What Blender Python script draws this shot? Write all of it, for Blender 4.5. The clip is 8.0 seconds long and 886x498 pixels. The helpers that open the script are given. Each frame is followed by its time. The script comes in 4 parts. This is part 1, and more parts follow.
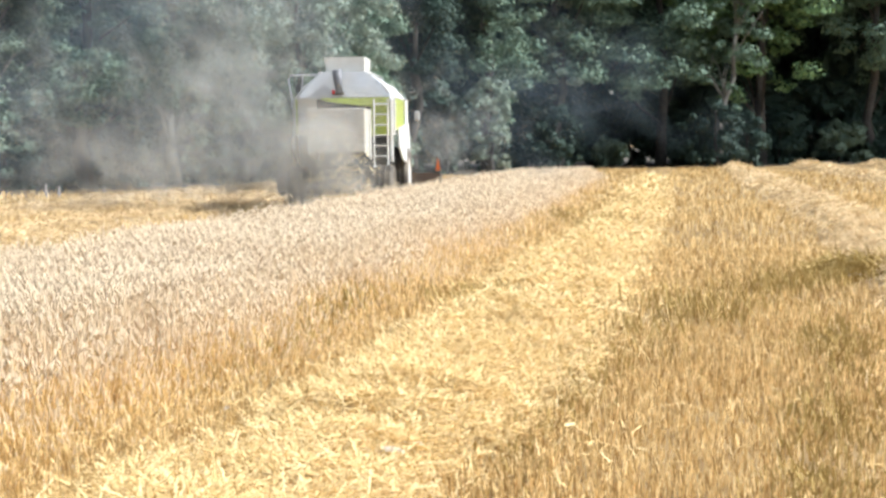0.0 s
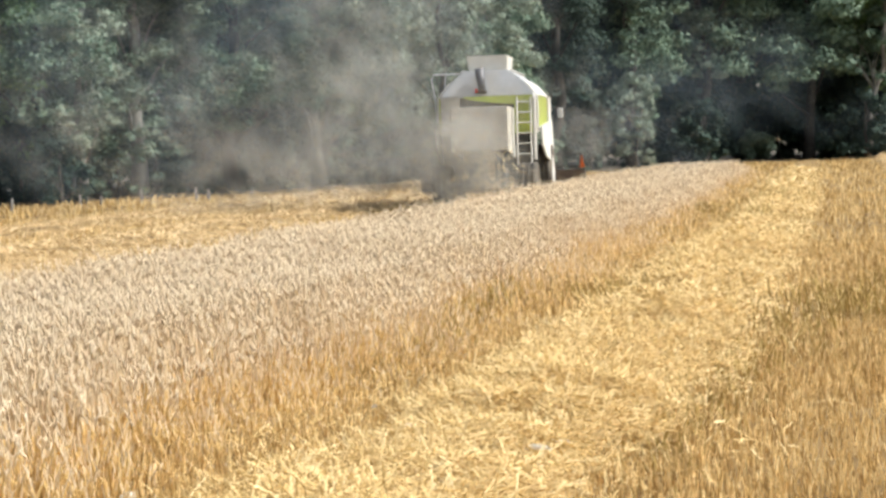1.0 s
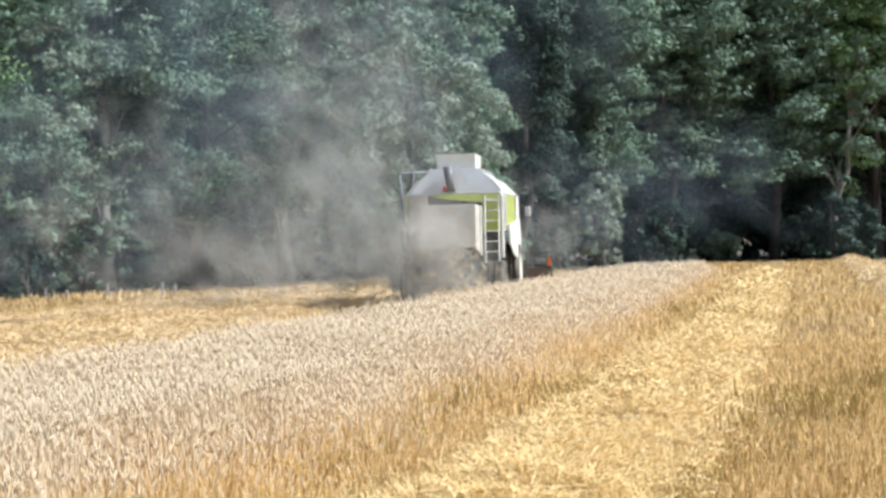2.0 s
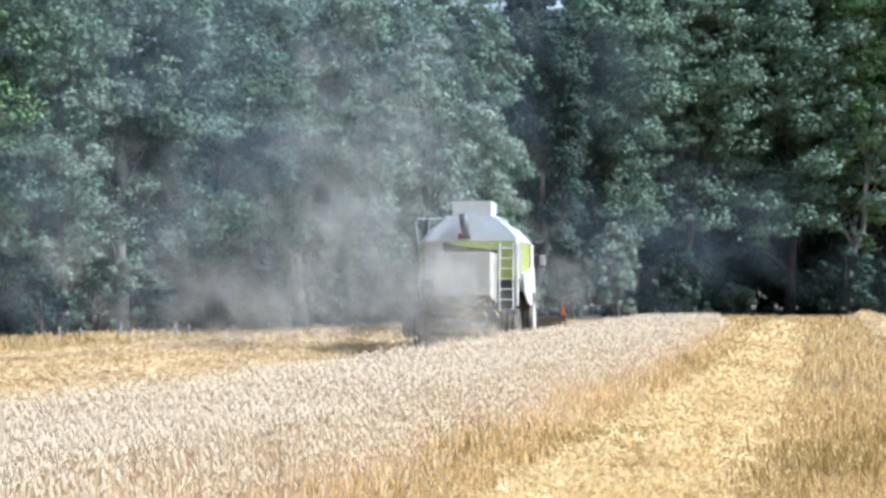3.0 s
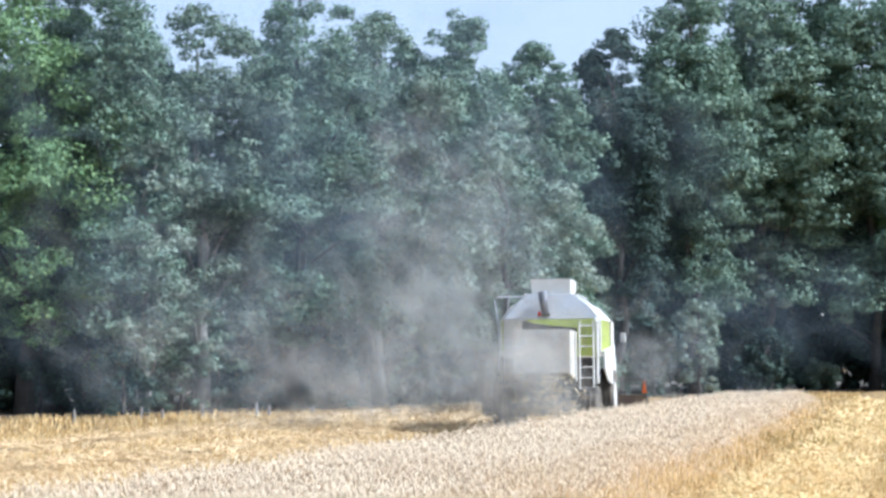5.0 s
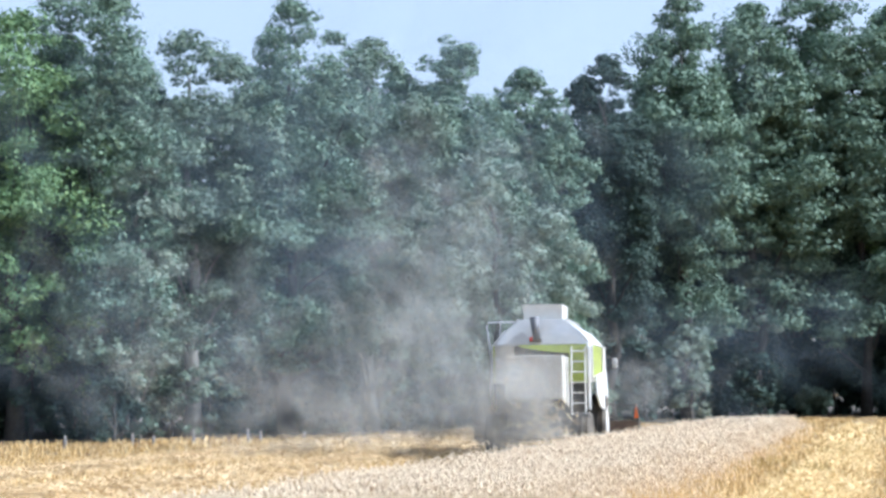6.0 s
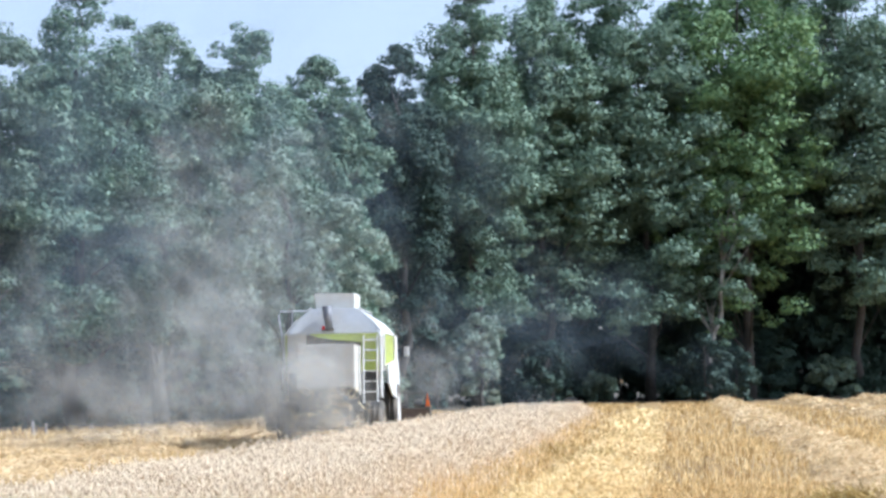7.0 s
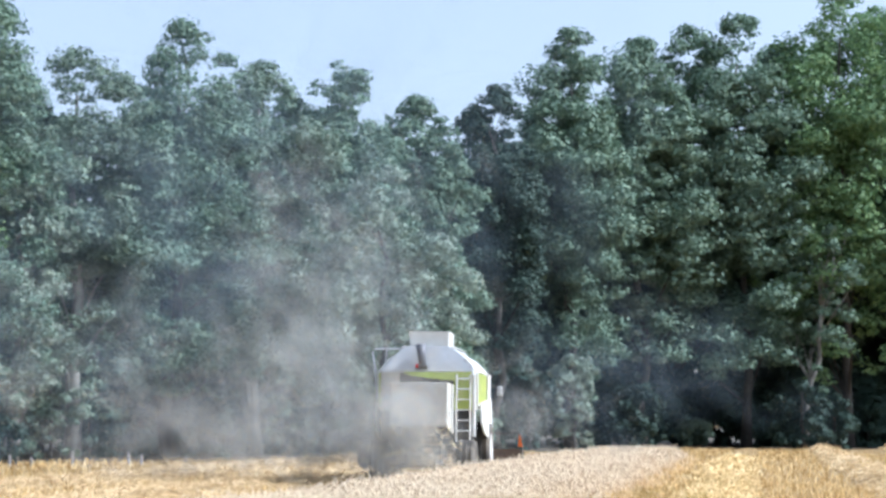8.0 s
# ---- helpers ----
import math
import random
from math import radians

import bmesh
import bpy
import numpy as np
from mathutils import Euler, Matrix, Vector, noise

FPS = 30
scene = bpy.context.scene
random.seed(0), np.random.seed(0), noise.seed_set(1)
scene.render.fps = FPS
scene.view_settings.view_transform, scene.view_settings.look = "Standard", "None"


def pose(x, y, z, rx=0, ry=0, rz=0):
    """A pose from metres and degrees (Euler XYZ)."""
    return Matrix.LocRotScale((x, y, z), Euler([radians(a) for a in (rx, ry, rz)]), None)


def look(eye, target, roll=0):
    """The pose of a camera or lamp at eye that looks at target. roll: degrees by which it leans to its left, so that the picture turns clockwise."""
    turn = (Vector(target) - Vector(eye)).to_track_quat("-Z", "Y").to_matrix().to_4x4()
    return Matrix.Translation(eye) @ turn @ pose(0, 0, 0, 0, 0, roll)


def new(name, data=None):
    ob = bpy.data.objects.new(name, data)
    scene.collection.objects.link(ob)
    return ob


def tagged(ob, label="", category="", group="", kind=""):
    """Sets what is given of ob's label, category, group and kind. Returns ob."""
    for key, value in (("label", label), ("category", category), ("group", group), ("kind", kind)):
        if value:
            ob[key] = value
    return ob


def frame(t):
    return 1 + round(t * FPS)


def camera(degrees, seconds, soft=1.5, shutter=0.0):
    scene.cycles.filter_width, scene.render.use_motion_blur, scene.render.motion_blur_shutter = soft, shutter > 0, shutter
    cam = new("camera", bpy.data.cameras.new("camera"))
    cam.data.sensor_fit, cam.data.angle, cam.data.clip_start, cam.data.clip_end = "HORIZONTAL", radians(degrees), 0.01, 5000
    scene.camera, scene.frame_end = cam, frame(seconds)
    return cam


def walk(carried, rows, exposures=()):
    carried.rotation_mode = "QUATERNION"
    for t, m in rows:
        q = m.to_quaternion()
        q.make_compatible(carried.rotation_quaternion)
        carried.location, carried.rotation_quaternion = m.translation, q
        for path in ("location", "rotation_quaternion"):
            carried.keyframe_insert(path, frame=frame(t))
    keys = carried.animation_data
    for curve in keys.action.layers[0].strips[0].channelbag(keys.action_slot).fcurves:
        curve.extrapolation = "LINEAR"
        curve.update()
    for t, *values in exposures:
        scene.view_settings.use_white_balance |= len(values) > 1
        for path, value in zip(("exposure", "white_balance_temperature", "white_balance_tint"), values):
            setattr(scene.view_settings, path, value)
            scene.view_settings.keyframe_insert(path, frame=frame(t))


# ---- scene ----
cam = camera(31.0, 8.0, soft=3.0)
EYE = 1.65
# seconds, then the turn in degrees; the camera is held by somebody who stands and pans
ROWS = [
    (0.0, 86.360, 0.885, -3.962),
    (0.5, 84.301, 1.795, -1.718),
    (1.0, 86.409, 1.972, 1.173),
    (1.5, 88.223, 1.698, 0.657),
    (1.7, 88.99, 1.66, -0.14),
    (2.8, 91.169, 0.290, 0.918),
    (3.0, 91.543, 0.095, 0.522),
    (3.5, 92.100, 0.000, -0.000),
    (4.0, 92.628, 0.556, 0.534),
    (4.5, 93.082, 0.657, 2.458),
    (4.7, 93.630, 0.546, 3.093),
    (5.8, 95.266, 0.417, 3.559),
    (6.0, 95.285, 0.540, 3.087),
    (6.5, 94.416, 0.836, 0.171),
    (7.0, 94.786, 1.020, -4.333),
    (7.5, 96.188, 0.752, -4.212),
    (8.0, 96.216, -0.292, -1.027),
]
EXPOSURES = [(0.0, 0.76, 5800, 10), (0.5, 0.42, 6200, 10), (1.0, 0.40, 6250, 10), (1.7, 0.46, 5950, 10), (2.8, 0.66, 5230, 10), (4.7, 0.70, 5150, 11), (8.0, 0.70, 5220, 12)]
walk(cam, [(t, pose(0, 0, EYE, rx, ry, rz)) for t, rx, ry, rz in ROWS], EXPOSURES)

scene.cycles.transparent_max_bounces = 112  # thin dust lies many wisps deep

# ---- world and sun ----
TO_SUN = Vector((0.68, -0.10, 0.72)).normalized()
world = bpy.data.worlds.new("world")
scene.world = world
world.use_nodes = True
wn = world.node_tree
sky = wn.nodes.new("ShaderNodeTexSky")
sky.sky_type, sky.sun_disc = "NISHITA", False
sky.sun_elevation = math.asin(TO_SUN.z)
sky.sun_rotation = math.atan2(TO_SUN.x, TO_SUN.y)
sky.air_density, sky.dust_density, sky.ozone_density = 1.5, 2.5, 0.5
pale = wn.nodes.new("ShaderNodeHueSaturation")  # a hazy summer sky
pale.inputs["Hue"].default_value, pale.inputs["Saturation"].default_value = 0.508, 0.5
wn.links.new(sky.outputs[0], pale.inputs["Color"])
wn.links.new(pale.outputs[0], wn.nodes["Background"].inputs[0])
wn.nodes["Background"].inputs[1].default_value = 0.125
sun = new("sun", bpy.data.lights.new("sun", "SUN"))
sun.data.energy, sun.data.angle, sun.data.color = 4.2, radians(0.6), (1.0, 0.95, 0.87)
sun.matrix_world = look(TO_SUN * 60, (0, 0, 0))


# ---- materials ----
def material(name, colours, rough=0.8, metal=0.0, scale=6.0, bump=0.0, island=0.0, dirt=None, translucent=0.0, coords="Object", spec=0.3):
    """Colours are the ends of a ramp; noise at two scales (and the island's own chance) picks between them."""
    m = bpy.data.materials.new(name)
    m.use_nodes = True
    n, l = m.node_tree.nodes, m.node_tree.links
    bs = n["Principled BSDF"]
    tc = n.new("ShaderNodeTexCoord")
    big, fine = n.new("ShaderNodeTexNoise"), n.new("ShaderNodeTexNoise")
    big.inputs["Scale"].default_value, fine.inputs["Scale"].default_value = scale * 0.17, scale
    big.inputs["Detail"].default_value, fine.inputs["Detail"].default_value = 4, 6
    for t in (big, fine):
        l.new(tc.outputs[coords], t.inputs["Vector"])
    mix = n.new("ShaderNodeMix")
    mix.inputs[0].default_value = 0.5
    l.new(big.outputs[0], mix.inputs[2])
    l.new(fine.outputs[0], mix.inputs[3])
    value = mix.outputs[0]
    if island:
        geo = n.new("ShaderNodeNewGeometry")
        isl = n.new("ShaderNodeMix")
        isl.inputs[0].default_value = island
        l.new(value, isl.inputs[2])
        l.new(geo.outputs["Random Per Island"], isl.inputs[3])
        value = isl.outputs[0]
    ramp = n.new("ShaderNodeValToRGB")
    ramp.color_ramp.elements[0].position, ramp.color_ramp.elements[1].position = (0.32, 0.68) if not island else (0.12, 0.88)
    ramp.color_ramp.elements[0].color = (*colours[0], 1)
    ramp.color_ramp.elements[1].color = (*colours[-1], 1)
    for k, c in enumerate(colours[1:-1], 1):
        e = ramp.color_ramp.elements.new(0.3 + 0.4 * k / (len(colours) - 1))
        e.color = (*c, 1)
    l.new(value, ramp.inputs[0])
    colour = ramp.outputs[0]
    if dirt:
        dn = n.new("ShaderNodeTexNoise")
        dn.inputs["Scale"].default_value, dn.inputs["Detail"].default_value = 1.7, 8
        l.new(tc.outputs[coords], dn.inputs["Vector"])
        dr = n.new("ShaderNodeMapRange")
        dr.inputs[1].default_value, dr.inputs[2].default_value = 0.35, 0.75
        dr.inputs[4].default_value = dirt[1]
        l.new(dn.outputs[0], dr.inputs[0])
        dm = n.new("ShaderNodeMix")
        dm.data_type = "RGBA"
        l.new(dr.outputs[0], dm.inputs[0])
        l.new(colour, dm.inputs[6])
        dm.inputs[7].default_value = (*dirt[0], 1)
        colour = dm.outputs[2]
    l.new(colour, bs.inputs["Base Color"])
    bs.inputs["Roughness"].default_value, bs.inputs["Metallic"].default_value = rough, metal
    bs.inputs["Specular IOR Level"].default_value = spec
    if bump:
        b = n.new("ShaderNodeBump")
        b.inputs["Strength"].default_value, b.inputs["Distance"].default_value = bump, 0.02
        l.new(fine.outputs[0], b.inputs["Height"])
        l.new(b.outputs[0], bs.inputs["Normal"])
    if translucent:
        tr = n.new("ShaderNodeBsdfTranslucent")
        l.new(colour, tr.inputs[0])
        ms = n.new("ShaderNodeMixShader")
        ms.inputs[0].default_value = translucent
        l.new(bs.outputs[0], ms.inputs[1])
        l.new(tr.outputs[0], ms.inputs[2])
        l.new(ms.outputs[0], n["Material Output"].inputs[0])
    return m


DUSTY = (0.42, 0.36, 0.27)
soil = material("soil_and_chaff", [(0.13, 0.085, 0.035), (0.26, 0.17, 0.068), (0.40, 0.28, 0.125)], 0.95, scale=3.0, bump=0.6)
leaf_litter = material("leaf_litter", [(0.05, 0.04, 0.03), (0.10, 0.085, 0.055)], 0.95, scale=5.0, bump=0.5)
stem_mat = material("ripe_stem", [(0.48, 0.30, 0.10), (0.70, 0.485, 0.19), (0.82, 0.63, 0.31)], 0.6, scale=2.0, island=0.6, translucent=0.3)
upper_mat = material("bleached_stem", [(0.64, 0.49, 0.30), (0.80, 0.66, 0.44), (0.86, 0.74, 0.53)], 0.7, scale=2.0, island=0.5, translucent=0.36)
ear_mat = material("ripe_ear", [(0.62, 0.49, 0.32), (0.83, 0.70, 0.50), (0.89, 0.78, 0.58)], 0.8, scale=2.0, island=0.6, translucent=0.34, spec=0.15)
stubble_mat = material("stubble", [(0.30, 0.18, 0.06), (0.66, 0.45, 0.175), (0.92, 0.72, 0.37)], 0.6, scale=4.0, island=0.85, translucent=0.25)
straw_mat = material("straw", [(0.42, 0.27, 0.09), (0.80, 0.60, 0.27), (0.93, 0.77, 0.43)], 0.5, scale=1.5, island=0.7, translucent=0.2)
# same straw, duller and tanner: the haze in front is put into its colour
hazed_straw_mat = material("haze_toned_straw", [(0.48, 0.34, 0.17), (0.71, 0.535, 0.29), (0.81, 0.65, 0.39)], 0.7, scale=1.5, island=0.5, translucent=0.25)
weed_mat = material("dry_weed", [(0.28, 0.185, 0.055), (0.48, 0.35, 0.115)], 0.8, scale=3.0, island=0.6, translucent=0.2)
bark = material("bark", [(0.035, 0.033, 0.03), (0.09, 0.08, 0.07)], 0.9, scale=5.0, bump=0.5)
pale_bark = material("pale_bark", [(0.12, 0.115, 0.10), (0.30, 0.29, 0.26)], 0.85, scale=4.0, bump=0.3)
leaf_mats = {
    "oak": material("oak_leaf", [(0.070, 0.125, 0.085), (0.138, 0.205, 0.142), (0.25, 0.335, 0.215)], 0.65, scale=0.8, island=0.45, translucent=0.16, spec=0.25),
    "poplar": material("poplar_leaf", [(0.080, 0.125, 0.090), (0.148, 0.202, 0.142), (0.25, 0.315, 0.215)], 0.65, scale=0.8, island=0.45, translucent=0.16, spec=0.25),
    "light": material("willow_leaf", [(0.16, 0.205, 0.155), (0.235, 0.29, 0.22), (0.32, 0.375, 0.28)], 0.65, scale=0.8, island=0.45, translucent=0.2, spec=0.25),
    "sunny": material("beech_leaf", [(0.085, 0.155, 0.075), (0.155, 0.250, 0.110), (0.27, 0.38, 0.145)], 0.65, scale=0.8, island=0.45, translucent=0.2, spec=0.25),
    # shade inside and at the foot of the wood is put into this colour
    "dark": material("shade_dark_leaf", [(0.026, 0.048, 0.038), (0.046, 0.076, 0.056), (0.080, 0.118, 0.084)], 0.65, scale=0.8, island=0.4, translucent=0.15, spec=0.2),
}
white_paint = material("white_paint", [(0.64, 0.64, 0.60), (0.74, 0.74, 0.70)], 0.45, scale=5.0, dirt=(DUSTY, 0.5), spec=0.4)
grey_paint = material("light_grey_paint", [(0.40, 0.42, 0.44), (0.50, 0.52, 0.53)], 0.5, scale=5.0, dirt=(DUSTY, 0.4), spec=0.4)
lime_paint = material("lime_green_paint", [(0.34, 0.42, 0.04), (0.42, 0.50, 0.07)], 0.35, scale=5.0, dirt=(DUSTY, 0.35), spec=0.5)
cream_paint = material("dulled_cream_paint", [(0.48, 0.47, 0.41), (0.58, 0.57, 0.50)], 0.5, scale=4.0, dirt=(DUSTY, 0.5))
hood_paint = material("dusty_hood", [(0.44, 0.425, 0.37), (0.53, 0.51, 0.455)], 0.7, scale=4.0, dirt=(DUSTY, 0.8))
weathered_steel = material("weathered_steel", [(0.13, 0.13, 0.135), (0.20, 0.20, 0.205)], 0.6, metal=0.4, scale=6.0)
dark_metal = material("dark_metal", [(0.02, 0.02, 0.02), (0.06, 0.055, 0.05)], 0.6, metal=0.3, scale=6.0, dirt=(DUSTY, 0.35))
tyre_rubber = material("tyre_rubber", [(0.02, 0.02, 0.02), (0.05, 0.045, 0.04)], 0.85, scale=9.0, bump=0.4, dirt=(DUSTY, 0.5))
orange_paint = material("orange_plastic", [(0.75, 0.14, 0.02), (0.85, 0.20, 0.03)], 0.4)
red_lens = material("red_lens", [(0.45, 0.02, 0.02), (0.55, 0.03, 0.03)], 0.2)
glass_dark = material("tinted_glass", [(0.03, 0.04, 0.045), (0.05, 0.06, 0.065)], 0.08, spec=0.8)
red_steel = material("red_reel_steel", [(0.12, 0.085, 0.07), (0.18, 0.125, 0.10)], 0.5, scale=5.0, dirt=(DUSTY, 0.5))
post_wood = material("weathered_post", [(0.22, 0.20, 0.18), (0.38, 0.36, 0.33)], 0.85, scale=8.0, bump=0.3)
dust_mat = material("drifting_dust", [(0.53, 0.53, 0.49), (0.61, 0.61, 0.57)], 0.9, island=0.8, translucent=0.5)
# bluish colour of the wisps that paint aerial haze over the far trees
haze_mat = material("air_haze", [(0.36, 0.46, 0.54), (0.44, 0.54, 0.62)], 0.9, island=0.8, translucent=0.5)
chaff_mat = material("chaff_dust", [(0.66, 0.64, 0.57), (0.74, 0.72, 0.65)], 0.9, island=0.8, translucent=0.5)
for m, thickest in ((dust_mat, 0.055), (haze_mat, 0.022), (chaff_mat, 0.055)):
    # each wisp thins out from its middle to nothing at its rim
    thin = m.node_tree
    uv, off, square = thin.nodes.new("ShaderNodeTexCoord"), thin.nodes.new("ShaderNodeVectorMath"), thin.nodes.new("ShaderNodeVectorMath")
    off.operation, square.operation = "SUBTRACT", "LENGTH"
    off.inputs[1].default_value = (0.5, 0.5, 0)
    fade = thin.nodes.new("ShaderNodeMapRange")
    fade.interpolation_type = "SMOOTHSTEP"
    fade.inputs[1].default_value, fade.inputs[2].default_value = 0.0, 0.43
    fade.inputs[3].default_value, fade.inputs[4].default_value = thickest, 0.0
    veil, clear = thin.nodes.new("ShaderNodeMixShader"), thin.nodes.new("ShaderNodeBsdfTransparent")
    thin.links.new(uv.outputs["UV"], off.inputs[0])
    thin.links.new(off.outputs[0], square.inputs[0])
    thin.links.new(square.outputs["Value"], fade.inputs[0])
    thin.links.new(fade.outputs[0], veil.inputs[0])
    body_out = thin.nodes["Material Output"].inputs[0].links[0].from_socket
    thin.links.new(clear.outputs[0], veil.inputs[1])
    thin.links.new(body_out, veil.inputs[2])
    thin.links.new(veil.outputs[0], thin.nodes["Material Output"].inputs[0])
pale_stone = material("pale_scrap", [(0.70, 0.68, 0.64), (0.80, 0.78, 0.74)], 0.7)


# ---- helpers of the scene ----
def part(name, bm, mat, parent, label="", smooth=False):
    me = bpy.data.meshes.new(name)
    bm.to_mesh(me)
    bm.free()
    me.materials.append(mat)
    if smooth:
        for p in me.polygons:
            p.use_smooth = True
    ob = new(name, me)
    ob.parent = parent
    if label:
        ob["label"] = label
    return ob


def box(lo, hi, bevel=0.0, bm=None):
    bm = bm or bmesh.new()
    c, s = [(a + b) / 2 for a, b in zip(lo, hi)], [abs(b - a) for a, b in zip(lo, hi)]
    made = bmesh.ops.create_cube(bm, size=1, matrix=Matrix.Translation(c) @ Matrix.Diagonal((*s, 1)))
    if bevel:
        edges = {e for v in made["verts"] for e in v.link_edges}
        bmesh.ops.bevel(bm, geom=list(edges), offset=bevel, segments=2, affect="EDGES", profile=0.5)
    return bm


def slab(points, thick, axis, bm=None, bevel=0.0):
    """A flat plate: its outline as 3D points, pushed along axis by thick."""
    bm = bm or bmesh.new()
    push = Vector(axis).normalized() * thick
    a = [bm.verts.new(p) for p in points]
    b = [bm.verts.new(Vector(p) + push) for p in points]
    n = len(points)
    faces = [bm.faces.new(a), bm.faces.new(b[::-1])]
    for i in range(n):
        faces.append(bm.faces.new((a[(i + 1) % n], a[i], b[i], b[(i + 1) % n])))
    bmesh.ops.recalc_face_normals(bm, faces=bm.faces)
    if bevel:
        bmesh.ops.bevel(bm, geom=list(bm.edges), offset=bevel, segments=1, affect="EDGES")
    return bm


def tube(points, radius, sides=8, bm=None, taper=None):
    """A bent round bar along points, with its own radius at each if taper is given."""
    bm = bm or bmesh.new()
    pts = [Vector(p) for p in points]
    rings = []
    for i, p in enumerate(pts):
        d = (pts[min(i + 1, len(pts) - 1)] - pts[max(i - 1, 0)]).normalized()
        u = d.orthogonal().normalized() if abs(d.z) > 0.95 else d.cross(Vector((0, 0, 1))).normalized()
        v = d.cross(u)
        r = taper[i] if taper else radius
        rings.append([bm.verts.new(p + (u * math.cos(k * math.tau / sides) + v * math.sin(k * math.tau / sides)) * r) for k in range(sides)])
    for a, b in zip(rings, rings[1:]):
        for k in range(sides):
            bm.faces.new((a[k], a[(k + 1) % sides], b[(k + 1) % sides], b[k]))
    bm.faces.new(rings[0][::-1])
    bm.faces.new(rings[-1])
    bmesh.ops.recalc_face_normals(bm, faces=bm.faces)
    return bm


def lathe_x(profile, centre, sides=28, bm=None):
    """Turns a profile of (x, radius) round the x axis through centre."""
    bm = bm or bmesh.new()
    rings = [[bm.verts.new((centre[0] + x, centre[1] + r * math.cos(k * math.tau / sides), centre[2] + r * math.sin(k * math.tau / sides))) for k in range(sides)] for x, r in profile]
    for a, b in zip(rings, rings[1:]):
        for k in range(sides):
            bm.faces.new((a[k], a[(k + 1) % sides], b[(k + 1) % sides], b[k]))
    bm.faces.new(rings[0][::-1])
    bm.faces.new(rings[-1])
    bmesh.ops.recalc_face_normals(bm, faces=bm.faces)
    return bm


def bulk(name, verts, faces, mat, parent=None):
    """One mesh from arrays: verts n x 3, faces m x 3 or m x 4."""
    me = bpy.data.meshes.new(name)
    k = faces.shape[1]
    me.vertices.add(len(verts))
    me.vertices.foreach_set("co", np.ascontiguousarray(verts, dtype=np.float32).ravel())
    me.loops.add(faces.size)
    me.loops.foreach_set("vertex_index", np.ascontiguousarray(faces, dtype=np.int32).ravel())
    me.polygons.add(len(faces))
    me.polygons.foreach_set("loop_start", np.arange(0, faces.size, k, dtype=np.int32))
    me.polygons.foreach_set("loop_total", np.full(len(faces), k, dtype=np.int32))
    me.update()
    me.materials.append(mat)
    ob = new(name, me)
    ob.parent = parent
    return ob


rng = np.random.default_rng(7)
LANE = 0.222  # sideways metres per metre ahead of all the drill rows


def edge_line(x):
    """How far ahead the wood's front stands at x."""
    return np.interp(x, [-45, -17, -9, 0, 12, 20, 60], [44, 60, 67, 78, 99, 106, 112])


def ground_height(x, y):
    """Soft unevenness of the field."""
    return 0.035 * np.sin(x * 0.9 + y * 0.23) * np.sin(y * 0.31 - x * 0.2) + 0.02 * np.sin(x * 2.1 + 1) * np.sin(y * 1.3)


WINDROWS = [-18.6, -13.7, -8.8, -1.9, 3.0, 7.9, 12.8]


def bend(y, off=-1.9):
    """How far the straw rows swerve from the straight lane."""
    near = np.interp(y, [-10, 5, 7, 9, 11, 15, 19, 25, 36, 60], [-1.6, -0.55, -0.15, 0.14, 0.28, 0.42, 0.47, 0.52, 0.7, 0.4])
    return near - 0.55 * np.exp(-np.maximum(y - 9, 0) / 60) if off > 0 else near if off > -5 else 0.0 * y


def crop_swerve(y):
    """How far the cut edge of the crop swerves."""
    return np.interp(y, [5, 9, 12, 18, 26, 50, 71], [-0.05, 0.08, 0.32, 0.52, 0.62, 0.45, 0.25])


def row_mound(x, y):
    """How high the straw lies above the soil."""
    h = np.zeros_like(x)
    for k, off in enumerate(WINDROWS):
        d = (x - off - bend(y, off) - LANE * y) + 0.12 * np.sin(y * 0.7 + k * 2)
        lump = 0.7 + 0.3 * np.sin(y * 1.9 + k * 3) * np.sin(y * 0.53 + k) + 0.25 * np.sin(y * 5.3 + x * 2) * np.sin(x * 4.1 + y * 1.3)
        cut = np.where(((off == -8.8) & (y > 41.5)) | (y > edge_line(x) + 1), 0.0, 1.0)
        h = np.maximum(h, cut * lump * (0.17 if off < 2 else 0.34) * np.exp(-(d / (0.62 if off < 2 else 0.6)) ** 4))
    return h


def on_row(x, y, half):
    """Where a windrow of that half width covers the stubble, with a ragged border."""
    hit = np.zeros(len(x), bool)
    rag = 0.16 * np.sin(y * 2.3 + x) + 0.14 * np.sin(y * 5.1 - x * 2) + 0.10 * np.sin(y * 11.0 + x * 7)
    for off in WINDROWS:
        hit |= (np.abs(x - off - bend(y, off) - LANE * y) < (half if off > -5 else 2.0) + rag) & ~((off == -8.8) & (y > 41.5))
    return hit


